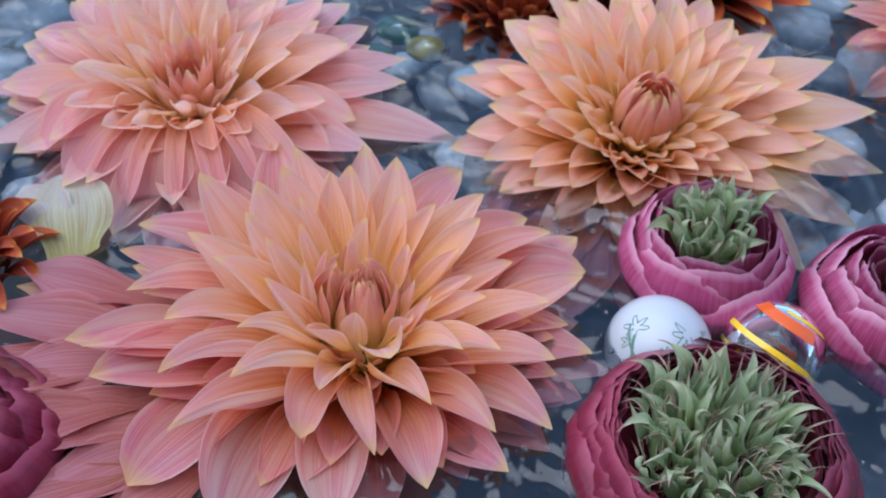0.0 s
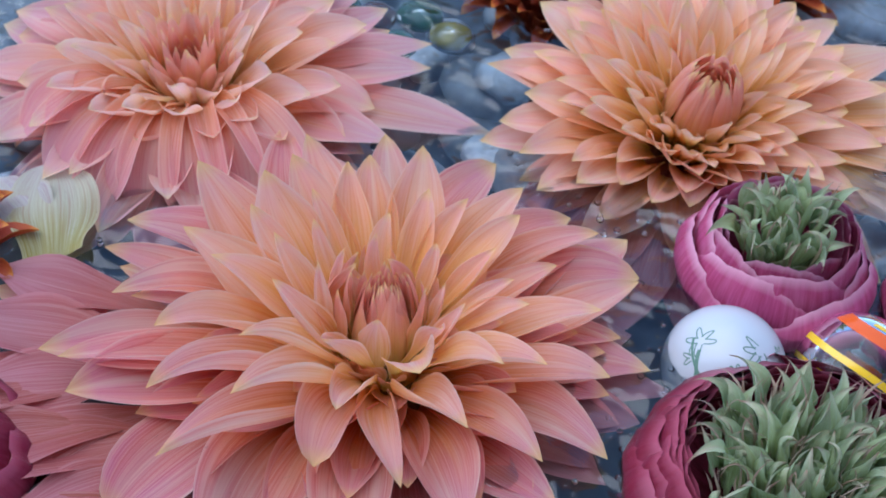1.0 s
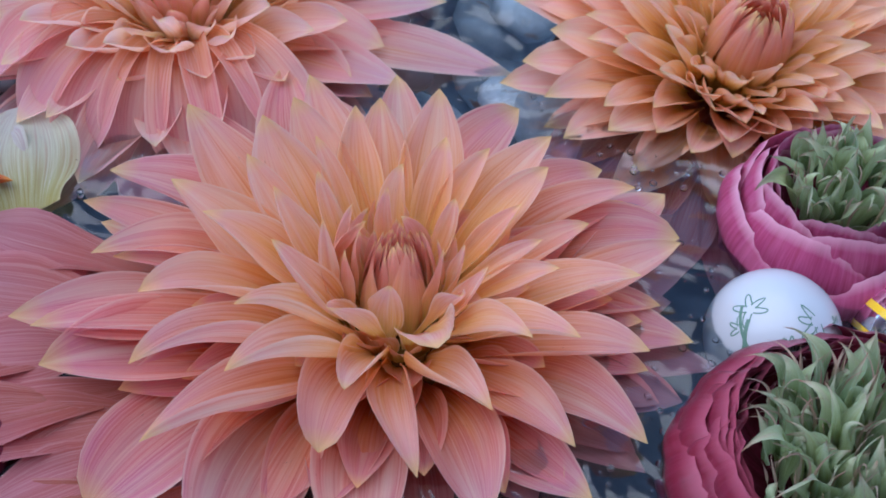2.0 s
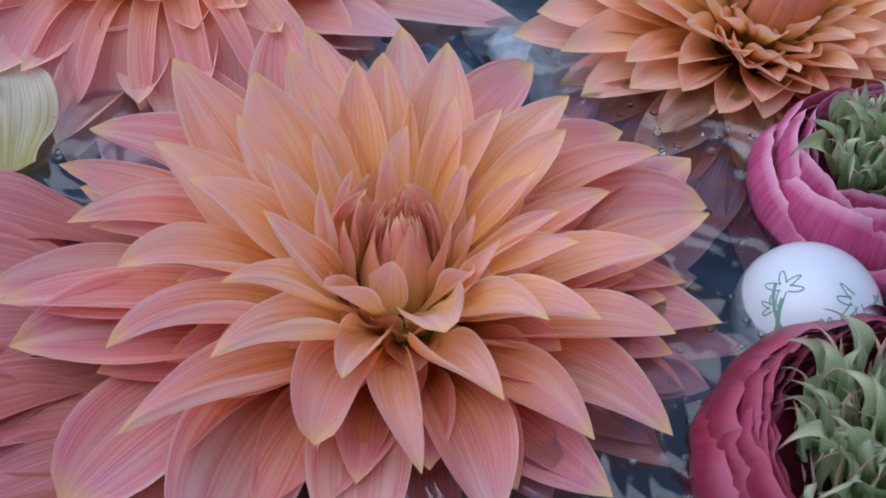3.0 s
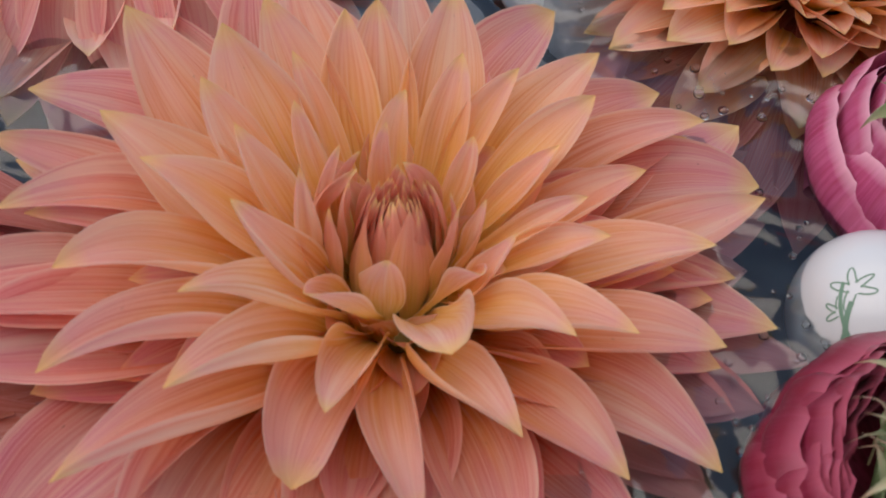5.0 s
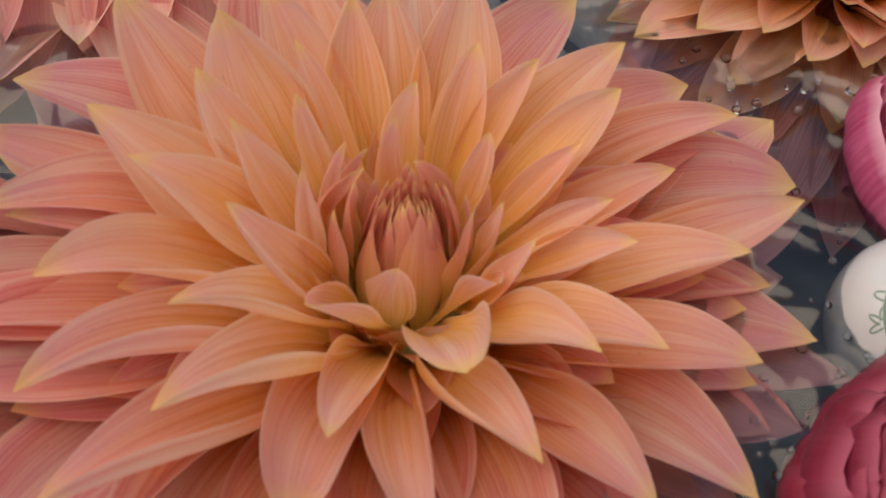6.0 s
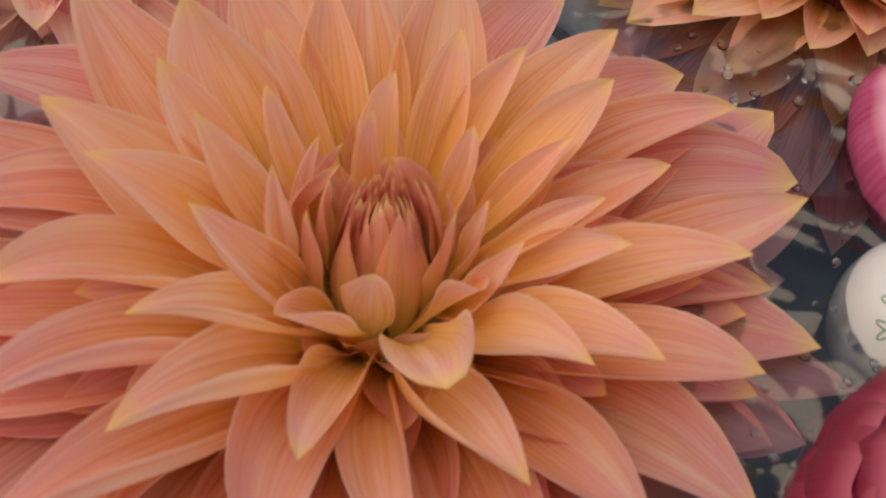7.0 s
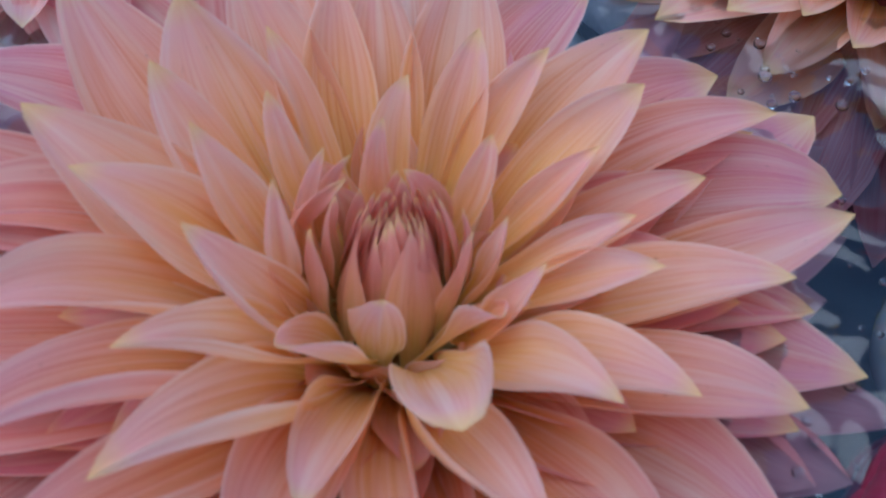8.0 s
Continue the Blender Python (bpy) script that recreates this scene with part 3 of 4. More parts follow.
blade(main, -64, 38.2, 14.0, 11.8, 6.3, -3.5, (130, 130, 90), 0.35, 9, -10, hook=2.5)
blade(main, 19, 38.6, 10.0, 10.8, 3.1, 0.3, (110, 100, 90), 0.45, 9, -10)
blade(main, 97, 38.8, 18.0, 14.3, 2.0, 0.3, (100, 80, 90), 0.25, 9, -10)
blade(main, 122, 40.7, 21.0, 14.5, 2.0, -0.1, (90, 80, 90), 0.3, 9, -10)
blade(main, 80, 41.3, 19.0, 14.5, 2.0, -0.9, (100, 80, 90), 0.28, 9, -10)
blade(main, -106, 41.6, 9.0, 14.4, 7.1, -1.1, (90, 100, 90), 0.55, 9, -10, blunt=0.4, hook=4)
blade(main, 45, 41.7, 17.0, 15.1, 2.3, 1.6, (110, 80, 80), 0.25, 9, -10)
blade(main, 167, 42.6, 22.0, 14.8, 3.8, 3.4, (100, 80, 80), 0.22, 9, -10, hook=2)
blade(main, -128, 42.7, 22.0, 13.9, 7.0, 3.0, (140, 140, 110), 0.35, 9, -10, lip=0.3, hook=3)
blade(main, -4, 44.6, 13.0, 11.5, 4.6, -1.0, (100, 80, 70), 0.4, 9, -10, hook=1.5)
blade(main, -84, 44.8, 9.5, 11.4, 7.9, -2.8, (150, 140, 90), 0.5, 9, -10, hook=2)
blade(main, -161, 46.2, 19.0, 13.4, 6.5, -1.3, (110, 110, 90), 0.4, 9, -10, lip=0.2, hook=2.5)
blade(main, -49, 47.4, 6.0, 12.5, 5.6, -1.6, (110, 100, 80), 0.65, 10.5, -10, hook=2)
blade(main, -20, 48.4, 8.0, 13.7, 4.9, -2.8, (100, 80, 80), 0.6, 10.5, -10, hook=2.5)
blade(main, -1, 50.0, 2.0, 11.6, 3.6, 1.6, (70, 60, 60), 0.8, 10.5, -10)
blade(main, 113, 50.4, 17.0, 14.4, 2.0, -0.3, (90, 80, 90), 0.42, 10.5, -13)
blade(main, 28, 50.6, 5.0, 9.3, 3.3, 1.1, (110, 90, 90), 0.65, 10.5, -13)
blade(main, -177, 51.2, 14.0, 9.1, 5.6, -1.6, (90, 80, 80), 0.8, 10.5, -13)
blade(main, -72, 51.7, 4.0, 16.6, 7.1, 0.9, (90, 80, 70), 0.85, 10.5, -13)
blade(main, 110, 52.1, 9.0, 13.8, 2.5, -4.9, (80, 60, 60), 0.75, 10.5, -13)
blade(main, -144, 52.3, 19.5, 14.1, 8.1, -0.3, (120, 120, 110), 0.6, 10.5, -13, lip=0.3, hook=3)
blade(main, 27, 52.4, 9.0, 12.7, 5.4, 4.5, (110, 90, 90), 0.6, 10.5, -13)
blade(main, 143, 52.5, 21.0, 19.3, 1.2, 3.8, (90, 80, 80), 0.42, 10.5, -13)
blade(main, -25, 52.6, 0.0, 13.5, 3.1, 0.4, (80, 70, 60), 0.85, 10.5, -13)
blade(main, 92, 53.2, 12.0, 14.8, 2.0, -0.7, (90, 70, 80), 0.5, 10.5, -13)
blade(main, 63, 53.8, 8.0, 14.1, 4.2, 6.0, (80, 60, 50), 0.85, 10.5, -13, blunt=0.3)
blade(main, 8, 54.0, 9.0, 14.3, 2.4, -1.8, (100, 80, 80), 0.6, 10.5, -13, curl=0.12)
blade(main, 40, 54.4, 3.0, 14.7, 4.2, 4.5, (80, 60, 50), 0.75, 10.5, -13)
blade(main, -94, 54.6, 1.0, 17.8, 7.1, -2.3, (80, 70, 60), 0.85, 10.5, -13, blunt=0.4)
blade(main, -177, 54.9, 15.0, 11.1, 8.1, -6.0, (90, 80, 80), 0.7, 10.5, -13)
blade(main, -52, 55.0, 2.0, 14.5, 3.3, -3.2, (80, 70, 60), 1, 10.5, -13)
blade(main, -37, 55.0, 3.5, 15.2, 6.0, 0.1, (100, 80, 70), 0.8, 10.5, -13, hook=2)
blade(main, -9, 56.1, 1.0, 15.9, 4.4, 1.2, (80, 60, 60), 0.85, 10.5, -13)
blade(main, -40, 57.0, -0.0, 12.0, 1.0, 0.0, (80, 70, 60), 0.9, 10.5, -13)
blade(main, 16, 57.8, 3.0, 13.3, 5.6, 6.0, (60, 50, 40), 0.9, 10.5, -13, blunt=0.3)
blade(main, -132, 58.2, 16.0, 14.2, 7.6, 4.5, (120, 140, 120), 0.65, 10.5, -13, lip=0.4, hook=4)
blade(main, 167, 59.3, 6.0, 13.4, 3.0, 0.0, (80, 70, 50), 0.85, 10.5, -13)
blade(main, 171, 59.3, 16.0, 13.4, 4.4, -1.0, (90, 80, 80), 0.65, 10.5, -13)
blade(main, -13, 61.5, -0.5, 12.9, 2.0, 0.0, (70, 60, 60), 1, 10.5, -13)
blade(main, 29, 62.5, 1.0, 14.9, 2.4, -1.8, (60, 50, 40), 0.95, 10.5, -13, blunt=0.3)
blade(main, 156, 63.8, 8.0, 15.6, 6.4, -6.0, (70, 60, 50), 0.9, 10.5, -13)
blade(main, -115, 63.9, 2.0, 22.1, 8.0, -5.4, (80, 70, 60), 0.95, 10.5, -13, blunt=0.4)
blade(main, 52, 64.2, -1.0, 10.9, 1.0, 0.0, (70, 60, 60), 1, 10.5, -13, turn=-0)
blade(main, -163, 65.0, 14.0, 12.7, 6.0, 0.0, (90, 80, 70), 0.85, 10.5, -13)
blade(main, 114, 65.0, 9.0, 16.1, 1.1, 6.0, (80, 60, 60), 0.8, 10.5, -13)
blade(main, -158, 65.0, 10.0, 20.6, 4.0, 0.0, (80, 70, 70), 0.95, 10.5, -13, hook=2)
blade(main, -150, 66.5, -1.0, 12.5, 1.0, 0.0, (60, 50, 40), 1, 10.5, -13)
blade(main, 133, 68.2, 5.0, 14.6, 2.0, 0.0, (80, 60, 60), 0.85, 10.5, -13)
blade(main, -135, 68.5, 3.0, 21.6, 6.2, -4.3, (80, 70, 60), 1, 10.5, -13, blunt=0.4)
blade(main, -167, 68.9, 12.0, 17.5, 6.0, 0.0, (90, 80, 70), 0.9, 10.5, -13)
blade(main, 174, 71.1, 2.0, 11.1, 2.0, 0.0, (60, 50, 40), 1, 10.5, -13)
blade(main, -178, 75.2, 1.0, 10.9, 2.0, 0.0, (60, 50, 40), 1, 10.5, -13)
blade(main, 173, 87.7, 1.0, 13.7, 2.0, 0.0, (60, 50, 40), 1, 10.5, -13)
# rows below that close the gaps between the open petals; the outer rows' deeper tone stands in for shade there
for count, reach, tip_z, width, tone in ((11, 13, 4.0, 8, 0.3), (9, 17, 5.0, 8, 0.35), (12, 25, 6.0, 10, 0.4), (13, 33, 5.5, 12, 0.7), (14, 41, 3.5, 13, 0.9), (15, 48, 1.5, 15, 0.95)):
    for i in range(count):
        az = 360 * (i + 0.3 * math.sin(i * 2.9 + reach)) / count
        west = max(0.0, -math.cos(radians(az)))
        blade(main, az, reach * (1 + 0.04 * math.sin(i * 1.7 + reach) + 0.12 * west), tip_z + 4 * west + math.sin(i * 2.3), width, 2.5, 0.0, (90, 75, 70), tone + 0.1 * math.sin(i * 3.7), 8.5, -5.0 - reach * 0.16)
# the lowest petals, half under water, and soaked ones that hang below the surface
for i in range(17):
    az = 360 * (i + 0.3 * math.sin(i * 2.7)) / 17 + 3
    blade(main, az, 53 + 4 * math.sin(i * 2.1) + (12 if 140 < az < 250 else 0), -1.2 + 1.2 * math.sin(i * 1.3), 15, 1.5, 0.0, (60, 50, 40), 1.0, 10, -14)
# the hanging ones also stand in for reddish-brown petal reflections in the water
for i in range(9):
    blade(main, 14 + 90 * (i + 0.3 * math.sin(i * 2.7)) / 8, 60 + 4 * math.sin(i * 1.9), -4.5 + 1.5 * math.sin(i * 2.3), 15, 0.5, 0.0, (50, 40, 30), 1.0, 10, -15)


# ---- two more dahlias behind it ----
def dahlia(x, y, z, size, mat, label, group, seed, tilt=(0, 0), rz=0, heart=(7.2, 14.0), rings=None, droop=1.0, spears=False, dip=0.0, age=0.0):
    f = thing("dahlia", x, y, z, label, "flower", group, tilt[0], tilt[1], rz)
    rng = random.Random(seed)
    receptacle(f)
    dahlia_heart(f, mat if mat is RUST else HEART, heart[0], heart[1], seed + 5, -2.0, (0.0, 0.0), spears)
    for q, (reach, tz, w, rise, count, tone, c0, c1) in enumerate(rings or DAHLIA_RINGS):
        for i in range(count):
            az = 360 * (i + rng.uniform(-0.22, 0.22)) / count + 137.5 * q
            j = rng.uniform(0.9, 1.1) * (1 - (dip if reach > 30 else 0.0) * max(0.0, -math.sin(radians(az + rz))) ** 2)
            side = 1 - max(0.0, -math.sin(radians(az + rz))) ** 0.7
            z1, z0 = tz * rng.uniform(0.8, 1.15) * droop, -1.5 if reach < 22 else -3.0 - 0.9 * q
            blade(f, az, reach * size * j, z1, w * rng.uniform(0.85, 1.1) * size, (2.0 if tz > 15 else 3.0 if tz > 8 else 4.0) * rng.uniform(0.6, 1.4) + side, rng.uniform(-2, 2) if reach > 20 else 0.0, (c0 * rng.uniform(0.8, 1.1), c0 * rng.uniform(0.8, 1.2), c1 * rng.uniform(0.8, 1.3)),
                  min(1, max(0, tone + age + rng.uniform(-0.15, 0.15))), 7.0 if reach < 22 else 8.0, z0, lip=rng.uniform(-0.4, 0.4), blunt=rng.uniform(0.0, 0.2), curl=rng.uniform(-0.12, 0.12), roll=rng.uniform(-10, 10), mat=mat, n=14, k=9)
    return f


DAHLIA_RINGS = ((13, 12, 6.0, 11, 11, 0.3, 100, 80), (15, 18, 6.0, 11, 10, 0.4, 110, 80), (20, 19, 7.0, 13, 13, 0.35, 100, 80), (26, 19, 8.5, 15, 15, 0.35, 95, 80), (32, 17, 10.0, 15, 16, 0.4, 90, 80),
                (38, 15, 11.0, 15, 17, 0.5, 85, 75), (43, 12, 12.0, 13, 17, 0.6, 80, 70), (49, 8, 13.0, 10, 17, 0.7, 70, 60), (54, 4, 13, 8, 15, 0.8, 60, 50), (58, 0, 13, 6, 14, 0.9, 55, 40))
LOOSE_RINGS = ((13, 17, 6.5, 11, 9, 0.3, 110, 90), (19, 20, 8.5, 13, 11, 0.3, 110, 90), (27, 20, 11.5, 15, 13, 0.35, 100, 90), (35, 18, 13.5, 15, 14, 0.4, 95, 85), (43, 13, 14.5, 13, 14, 0.55, 85, 75),
               (50, 8, 15.0, 10, 15, 0.75, 75, 65), (55, 3, 15, 8, 14, 0.9, 65, 55), (59, 0, 15, 6, 13, 1.0, 60, 45))
left = dahlia(-0.0686, 0.2765, 0.0, 1.0, BLUSH, "peach-pink dahlia with loosely opened petals floating on water", "floating dahlias", 11, (9, 0), heart=(6.8, 20.0), rings=LOOSE_RINGS, spears=True, age=-0.12)
for az, reach, tz, w in ((-150, 47, 3, 12), (-132, 46, 1, 12), (-113, 48, -1, 13), (-97, 45, -2, 13), (-80, 48, -2, 14), (-66, 46, 0, 13), (-50, 50, 0, 13)):
    floret(left, BLUSH, az, reach, tz, w * 1.3, 27, 110, 60, 1.0, root=8, root_z=2, kx=0.5, n=18, k=11, peak=0.68, neck=0.55, mid=120, twist=10 * math.sin(az))
right = dahlia(0.0600, 0.2640, 0.002, 0.95, APRICOT, "apricot dahlia with a tight bud heart, front petals dipped under water", "floating dahlias", 23, (17, 3), heart=(10.2, 24.0), dip=0.36)
for az, reach, tz, w in ((-10, 79, 1.0, 17), (14, 64, 4, 13), (4, 62, 6, 14), (-24, 58, 8, 14), (-48, 52, 8, 13), (178, 62, 3, 13), (198, 60, 3, 13)):
    floret(left, BLUSH, az, reach, tz, w, 8, 60, 40, 0.85, root=8, root_z=-3, n=16, k=9)
for az, reach, tz, w in ((-24, 66, -1, 15), (-8, 70, 1, 14), (8, 70, 3, 14), (24, 64, 4, 14), (-42, 60, -4, 15), (165, 52, 3, 12)):
    floret(right, APRICOT, az, reach, tz, w, 8, 60, 45, 0.8, root=8, root_z=-3, n=16, k=9)
# submerged front petals, added to tint the water as the flower's brown reflection would
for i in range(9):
    floret(right, SOAKED_SHADED, -150 + 14 * i, 53 + 4 * math.sin(i * 2.3), 0.5 - 13 * math.sin(radians(14 * i + 30)), 15, 4, 60, 40, 1.0, root=8, root_z=-4, peak=0.65, neck=0.6, n=14, k=9)
dahlia(0.178, 0.312, 0.0, 0.85, PEACH, "pale pink dahlia floating beside the stones", "floating dahlias", 31, (4, 0))
dahlia(0.083, 0.352, 0.0, 0.8, RUST, "rust-red dahlia with yellow-edged petals on the water", "rust dahlias", 41, (4, 0))
dahlia(0.0270, 0.3350, -0.004, 0.5, RUST, "dark red dahlia with narrow petals on the water", "rust dahlias", 43, (4, 0))
SMALL_RINGS = ((10, 9, 5, 8, 8, 0.2, 120, 90), (15, 10, 6, 9, 10, 0.3, 110, 90), (19, 8, 6.5, 8, 11, 0.4, 100, 80), (23, 3, 7, 5, 11, 0.6, 90, 70))
dahlia(-0.1175, 0.212, 0.0, 1.0, RUST, "small rust-brown dahlia with orange petal rims", "rust dahlias", 47, (0, 0), heart=(5.0, 8.0), rings=SMALL_RINGS)


# ---- ranunculus with green hearts ----
def cup_petal(parent, mat, az, wide, r_low, r_mid, r_top, z_low, z_top, tone, seed, ruffle=0.5, n=10, k=41, lean=0.0):
    """A broad petal that wraps round the flower's axis, with a thin crinkled upper rim."""
    rng = random.Random(seed)
    p1, p2 = rng.uniform(0, 6.28), rng.uniform(0, 6.28)
    verts, uvs = [], []
    for i in range(n):
        s = i / (n - 1)
        for j in range(k):
            u = 2 * j / (k - 1) - 1
            top = z_top - (z_top - z_low) * 0.62 * abs(u) ** 2.2 + ruffle * 0.3 * math.sin(9 * u + p1) + ruffle * 0.22 * math.sin(29 * u + p2) + 0.16 * math.sin(61 * u + p1)
            z = z_low + (top - z_low) * s
            r = (1 - s) ** 2 * r_low + 2 * s * (1 - s) * (2 * r_mid - 0.5 * (r_low + r_top)) + s ** 2 * r_top
            r += s ** 2 * (ruffle * 0.5 * math.sin(7 * u + p2) + ruffle * 0.3 * math.sin(19 * u + p1)) + s * ruffle * 0.16 * math.sin(31 * u + 3 * s + p1) + 0.7 * u * u * rng.uniform(0.95, 1.0) + lean * s ** 3
            a = radians(az + u * wide)
            verts.append((r * math.cos(a) / 1000, r * math.sin(a) / 1000, z / 1000))
            uvs.append((u * 0.5 + 0.5, s))
    return link_mesh("petal", verts, grid_faces(n, k), mat, parent, uvs, tone)


def tuft(parent, radius, height, base, count, seed, splay=0.5):
    """The green heart: many narrow curled carpel leaves."""
    rng = random.Random(seed)
    for i in range(count):
        rr = radius * math.sqrt((i + 0.5) / count)
        az = i * 137.508 + rng.uniform(-40, 40)
        hh = height * rng.uniform(0.6, 1.35) * (1.05 - 0.3 * (rr / radius) ** 2)
        thread = rng.random() < 0.4
        wide = (rng.uniform(0.5, 0.9) if thread else rng.uniform(3.0, 5.2)) * height / 10
        floret(parent, STRAW if thread else GREEN, az, rr + splay * rng.uniform(-0.2, 0.8) * height * (0.25 + 0.5 * rr / radius), base + hh * (1.15 if thread else 1.0), wide, base + hh * rng.uniform(0.45, 0.8), 150, rng.uniform(90, 190),
               rng.random(), twist=rng.uniform(-120, 120), hook=rng.uniform(-0.5, 0.5) * height, bend=rng.uniform(-3, 3) * height / 10, root=rr * 0.86, root_z=base - 2.5, n=15, k=7, wave=0.35, name="carpel_leaf", seed=seed + i, peak=0.4, neck=0.7, point=1.1, tail=0.8, kx=rng.uniform(-0.2, 0.6))


def ranunculus(x, y, mat, label, seed, radius, top, shells, rim, tuft_r, tuft_h, tuft_n, tilt=(0, 0), tuft_at=None, ruffle=0.6, tones=(0.1, 0.6)):
    f = thing("ranunculus", x, y, 0.0, label, "flower", "floating ranunculus", tilt[0], tilt[1])
    rng = random.Random(seed)
    receptacle(f, 8.0, -16.0, -6.0)
    for q in range(shells):
        g = q / max(1, shells - 1)
        r = radius * (1 - g) + (rim * 0.9) * g
        for i in range(3):
            az = 120 * (i + rng.uniform(-0.12, 0.12)) + q * 47 + seed
            cup_petal(f, mat, az, 74 * rng.uniform(0.85, 1.1), 6 + 4 * g, r * rng.uniform(0.98, 1.02), (r * 0.93 if q == 0 else rim + (r - rim) * 0.6) * rng.uniform(0.97, 1.03), -14 + 8 * g, top * (0.62 + 0.38 * min(1, g * 1.8)) * rng.uniform(0.84, 1.08), tones[0] + (tones[1] - tones[0]) * rng.random(), seed * 100 + q * 10 + i, ruffle)
    tuft(f, tuft_r, tuft_h, top - tuft_h * 0.45, tuft_n, seed + 3)
    return f


ranunculus(0.072, 0.2165, MAGENTA, "magenta ranunculus with crinkled petal rims and a green tufted heart", 61, 21.5, 15.0, 6, 14.0, 12.5, 11.0, 85, (2, 0))
ranunculus(0.0640, 0.1535, WINE, "wine-red ranunculus with tightly layered petals and a large green heart", 71, 31.0, 11.5, 16, 22.5, 21.5, 12.5, 280, (0, 0), ruffle=1.3)
ranunculus(0.1170, 0.2010, MAGENTA, "dark magenta ranunculus with a small pale green heart", 83, 22.0, 14.0, 8, 8.5, 6.0, 7.0, 20, (3, 0), tones=(0.6, 1.0))
ranunculus(-0.1080, 0.1560, WINE, "wine-red ranunculus with ruffled petals, no stem, on the water", 97, 25.0, 13.0, 9, 8.0, 6.0, 6.0, 14, (0, 0), ruffle=1.9)


# ---- two marbles ----
def porcelain_marble(x, y, z, r):
    f = thing("marble", x, y, z - r, "glossy white porcelain marble painted with green flowers", "marble", "marbles")
    blob("ball", PORCELAIN, f, r, r, r, (0, 0, r), rows=28, cols=48)

    def stroke(pts, width=0.00013):
        bm = bmesh.new()
        prev = None
        for i, (lon, lat) in enumerate(pts):
            a, b = radians(lon), radians(lat)
            n = Vector((math.cos(b) * math.cos(a), math.cos(b) * math.sin(a), math.sin(b)))
            j = min(i, len(pts) - 2)
            a2, b2, a1, b1 = radians(pts[j + 1][0]), radians(pts[j + 1][1]), radians(pts[j][0]), radians(pts[j][1])
            t = Vector((math.cos(b2) * math.cos(a2), math.cos(b2) * math.sin(a2), math.sin(b2))) - Vector((math.cos(b1) * math.cos(a1), math.cos(b1) * math.sin(a1), math.sin(b1)))
            sd = n.cross(t).normalized() * width
            c = n * (r + 0.00004) + Vector((0, 0, r))
            pair = bm.verts.new(c - sd), bm.verts.new(c + sd)
            if prev:
                bm.faces.new((prev[0], prev[1], pair[1], pair[0]))
            prev = pair
        part("painted_stroke", bm, GREEN_INK, f)

    def flower(lon, lat, size, count, a0, a1):
        for i in range(count):
            a = radians(a0 + (a1 - a0) * i / max(1, count - 1))
            pts = []
            for q in range(13):
                w = math.pi * q / 12
                along, across = 0.25 * size + size * math.sin(w) ** 0.7, 0.22 * size * math.cos(w)
                pts.append((lon + (along * math.cos(a) - across * math.sin(a)) / math.cos(radians(lat)), lat + along * math.sin(a) + across * math.cos(a)))
            stroke(pts)

    flower(-91, 38, 11, 3, 55, 125)
    flower(-160, 56, 12, 5, 40, 300)
    flower(-150, 40, 8, 3, 150, 260)
    flower(-48, 58, 14, 4, 100, 260)
    flower(-128, 22, 10, 3, 60, 200)
    stroke([(-172 + 4 * q, 52 - 2.0 * q) for q in range(14)], 0.0003)
    stroke([(-150 + 2.5 * q, 50 - 3.2 * q) for q in range(9)], 0.0004)
    stroke([(-118 + 3 * q, 20 + 1.2 * q) for q in range(8)], 0.0004)
    for lon, lat in ((-66, 44), (-20, 40)):
        flower(lon, lat, 6, 3, 10, 140)


def glass_marble(x, y, z, r):
    f = thing("marble", x, y, z - r, "clear glass marble with yellow and orange swirls", "marble", "marbles")
    blob("ball", GLASS, f, r, r, r, (0, 0, r), rows=28, cols=48)

    to_view = Vector((-0.3, -0.6, 0.74)).normalized()
    right = Vector((0, 0, 1)).cross(to_view).normalized()
    up = to_view.cross(right)
    axis = (right * 0.3 + up * 0.95).normalized()
    across = axis.cross(to_view).normalized()

    def band(mat, offset, width, start, stop, depth=1.004):
        v = []
        for i in range(41):
            a = radians(start + (stop - start) * i / 40)
            for w in (-1, -0.4, 0.4, 1):
                d = offset + w * width / 2 + 0.02 * math.sin(3 * a)
                rr = math.sqrt(max(0.0, 1 - d * d))
                p = (axis * d + (to_view * math.cos(a) + across * math.sin(a)) * rr) * r * depth
                v.append((p.x, p.y, p.z + r))
        link_mesh("swirl", v, grid_faces(41, 4), mat, f)

    band(YELLOW_GLASS, -0.36, 0.09, -85, 95)
    band(YELLOW_GLASS, 0.02, 0.12, -90, 80)
    band(ORANGE_GLASS, 0.62, 0.22, -60, 40)
    band(YELLOW_GLASS, 0.80, 0.06, -20, 120)
    band(ORANGE_GLASS, 0.35, 0.25, 120, 220, 0.9)
    band(ORANGE_GLASS, -0.3, 0.2, 110, 200, 0.85)


porcelain_marble(0.0570, 0.1900, -0.0045, 0.0132)
glass_marble(0.0850, 0.1890, -0.004, 0.0128)


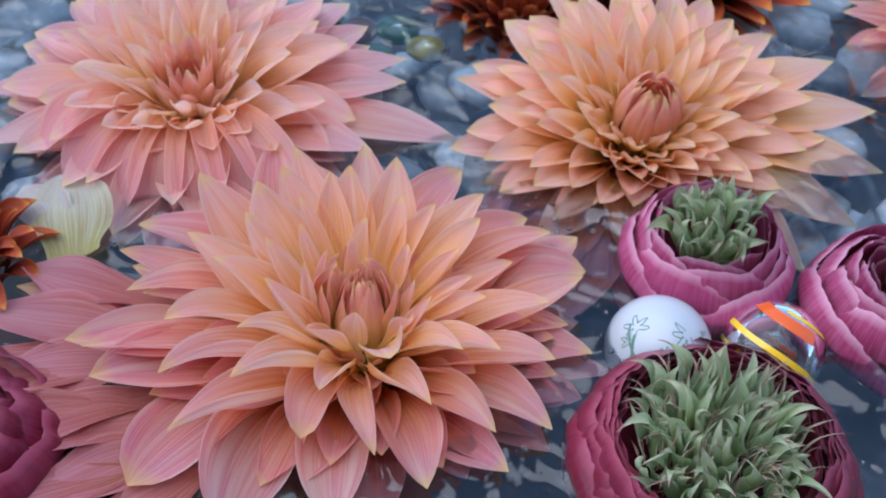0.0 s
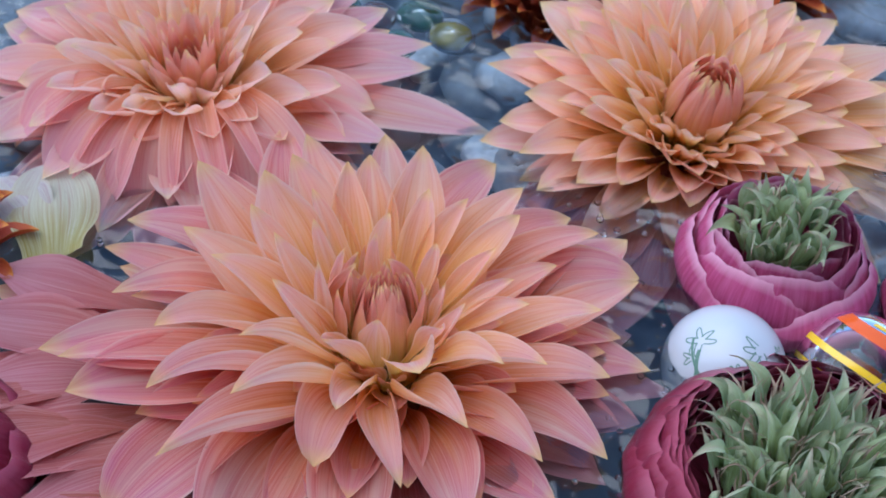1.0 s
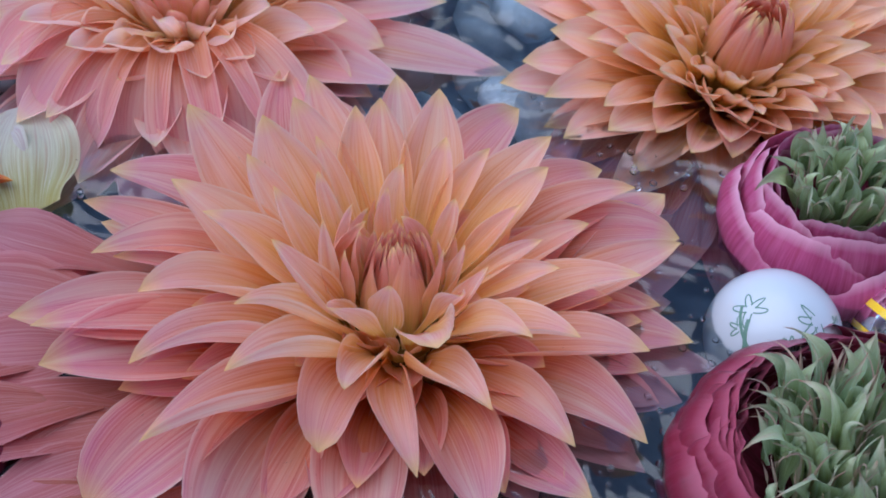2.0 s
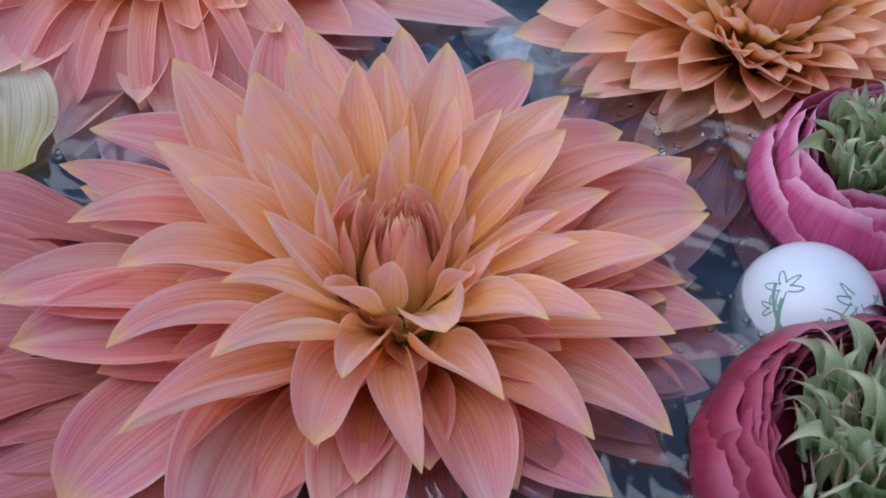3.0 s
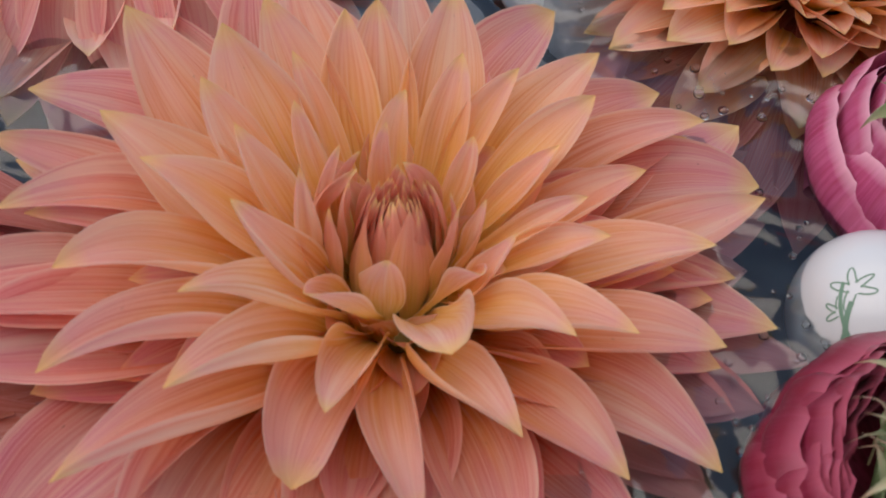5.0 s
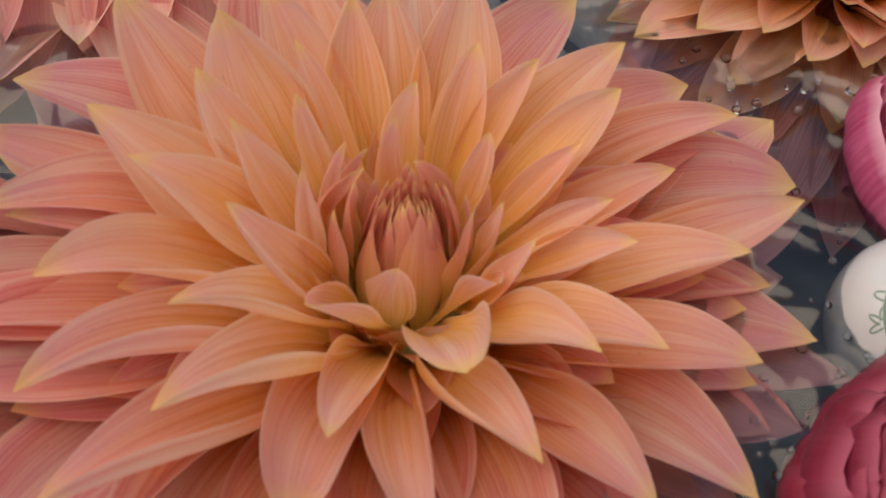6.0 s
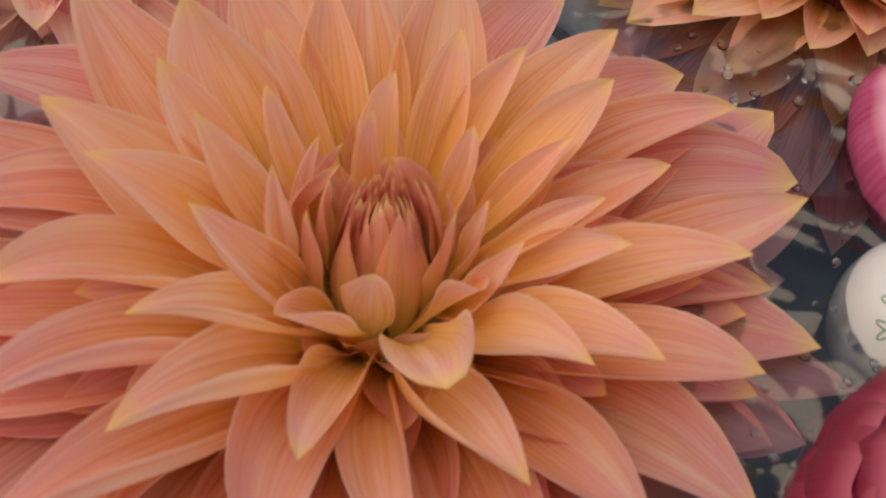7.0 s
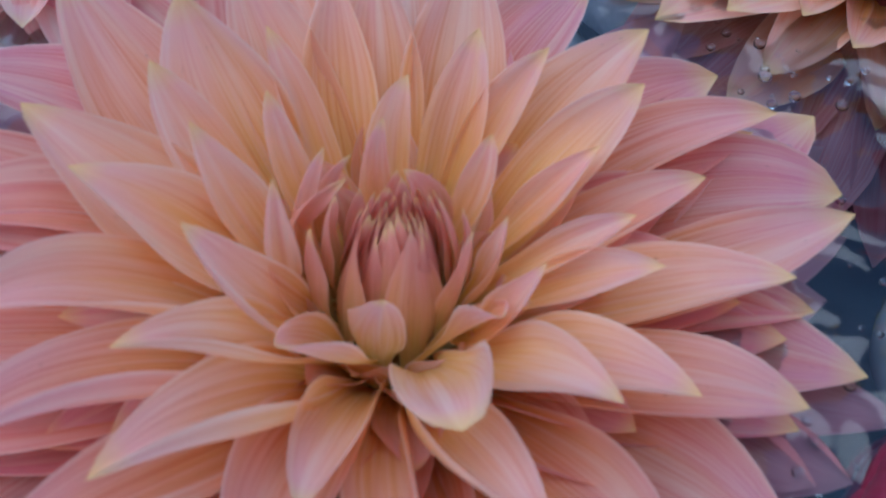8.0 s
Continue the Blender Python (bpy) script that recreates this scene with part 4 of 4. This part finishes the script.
# ---- loose petals and leaves ----
cream = thing("loose_petal", -0.090, 0.2125, 0.0012, "loose cream-white petal with yellow base lying on the water", "petal")
floret(cream, CREAM, 104, 33, 0.6, 22, 1.6, 16, 14, 0.9, root=0.5, root_z=0.3, point=0.45, peak=0.5, neck=0.6, tail=0.0, wave=0.2, n=18, k=11)
faded = thing("loose_petal", -0.0935, 0.2215, 0.0008, "loose faded lilac-white petal lying wet on the water", "petal")
floret(faded, CREAM, 132, 24, 0.4, 15, 1.4, 40, 30, 0.1, root=0.5, root_z=0.2, peak=0.55, neck=0.5, tail=0.0, wave=0.2, n=16, k=11)
for gx, gy, mat_, r_, label in ((-0.0105, 0.3235, GEM_GREEN, 0.0085, "rounded dark green glass gem under the water"), (-0.0175, 0.3085, GEM_GREEN, 0.0078, "rounded dark green glass gem under the water"), (-0.0235, 0.3225, GEM_BROWN, 0.0078, "rounded brown glass gem under the water"),
                               (-0.0015, 0.3135, GEM_YELLOW, 0.0074, "rounded amber-yellow glass gem under the water"), (-0.0345, 0.327, GEM_GREEN, 0.008, "rounded dark green glass gem under the water")):
    gem = blob("glass_gem", mat_, None, r_ * 0.85, r_ * 0.8, r_ * 0.45, (0, 0, 0), 0.08, int(gx * 9999), 14, 24)
    gem.location = (gx, gy, -0.0065)
    tagged(gem, label, "glass gem", "glass gems")
for lx, ly, lz, az, tone, w, ln_ in ((-0.060, 0.187, 1.5, 172, 1.0, 17, 52), (-0.058, 0.180, -1.0, 186, 0.9, 15, 44), (-0.060, 0.171, -2.5, 198, 0.9, 14, 40), (-0.062, 0.196, 2.0, 163, 0.9, 15, 42),
                                 (-0.050, 0.160, -4.5, 207, 1.0, 16, 40), (-0.070, 0.180, -1.5, 190, 1.0, 20, 46), (-0.066, 0.168, -2.0, 200, 1.0, 20, 44), (-0.062, 0.150, -4.0, 200, 1.0, 18, 36), (-0.052, 0.142, -5.0, 215, 0.9, 17, 40), (-0.046, 0.152, -5.5, 222, 0.9, 15, 38), (-0.055, 0.166, -4.0, 192, 1.0, 16, 44)):
    loose = thing("loose_petal", lx, ly, (1.3 + 0.25 * lz) / 1000, "salmon-pink petal with lengthwise ribs lying wet in the water", "petal", "wet petals")
    floret(loose, SOAKED_SHADED, az, ln_, 0.6, w, 1.4, 30, 20, tone, root=0.5, root_z=0, peak=0.6, neck=0.25, n=16, wave=0.2)


# ---- stones on the floor of the basin ----
stones = []
rng = random.Random(5)
for i in range(6):
    ob = blob("pebble", STONE, None, 0.0085 * rng.uniform(0.8, 1.2), 0.0075 * rng.uniform(0.8, 1.2), 0.0055, (0, 0, 0), 0.28, i, 9, 14)
    stones.append(ob.data)
    bpy.data.objects.remove(ob)
for i in range(260):
    px, py = rng.uniform(-0.2, 0.24), rng.uniform(0.25, 0.46)
    sc = rng.uniform(0.75, 1.6)
    ob = new("pebble", rng.choice(stones))
    ob.matrix_world = pose(px, py, -0.042 + 0.0045 * sc + rng.choice((0.002, 0.010, 0.019)), rng.uniform(-12, 12), rng.uniform(-12, 12), rng.uniform(0, 360)) @ Matrix.Scale(sc, 4)
    tagged(ob, "smooth blue-grey pebble on the floor of the basin", "pebble", "pebbles")


# ---- beads of water where the petals meet the surface, and drops on the petals ----
def bead_field():
    rng = random.Random(9)
    bm = bmesh.new()
    spots = []
    for i in range(110):
        a = radians(rng.choice((rng.uniform(-60, 40), rng.uniform(150, 230), rng.uniform(-60, 40))))
        r = rng.uniform(0.050, 0.066) if math.cos(a) > 0 else rng.uniform(0.058, 0.085)
        spots.append((-0.0165 + r * math.cos(a), 0.190 + r * math.sin(a), rng.uniform(0.0002, 0.0009)))
    for i in range(40):
        a = rng.uniform(0, 6.28)
        spots.append((0.064 + 0.0335 * math.cos(a), 0.1535 + 0.0335 * math.sin(a), rng.uniform(0.0002, 0.0008)))
    for i in range(40):
        a = rng.uniform(3.3, 6.1)
        spots.append((0.060 + rng.uniform(0.04, 0.05) * math.cos(a), 0.262 + rng.uniform(0.03, 0.04) * math.sin(a), rng.uniform(0.0003, 0.001)))
    for x, y, r in spots:
        bmesh.ops.create_icosphere(bm, subdivisions=2, radius=r, matrix=Matrix.Translation((x, y, r * 0.1)) @ Matrix.Diagonal((1, 1, 0.7, 1)))
    ob = part("water_bead", bm, DROP, None)
    tagged(ob, "tiny clear beads of water on the surface", "water", "", "stuff")


bead_field()
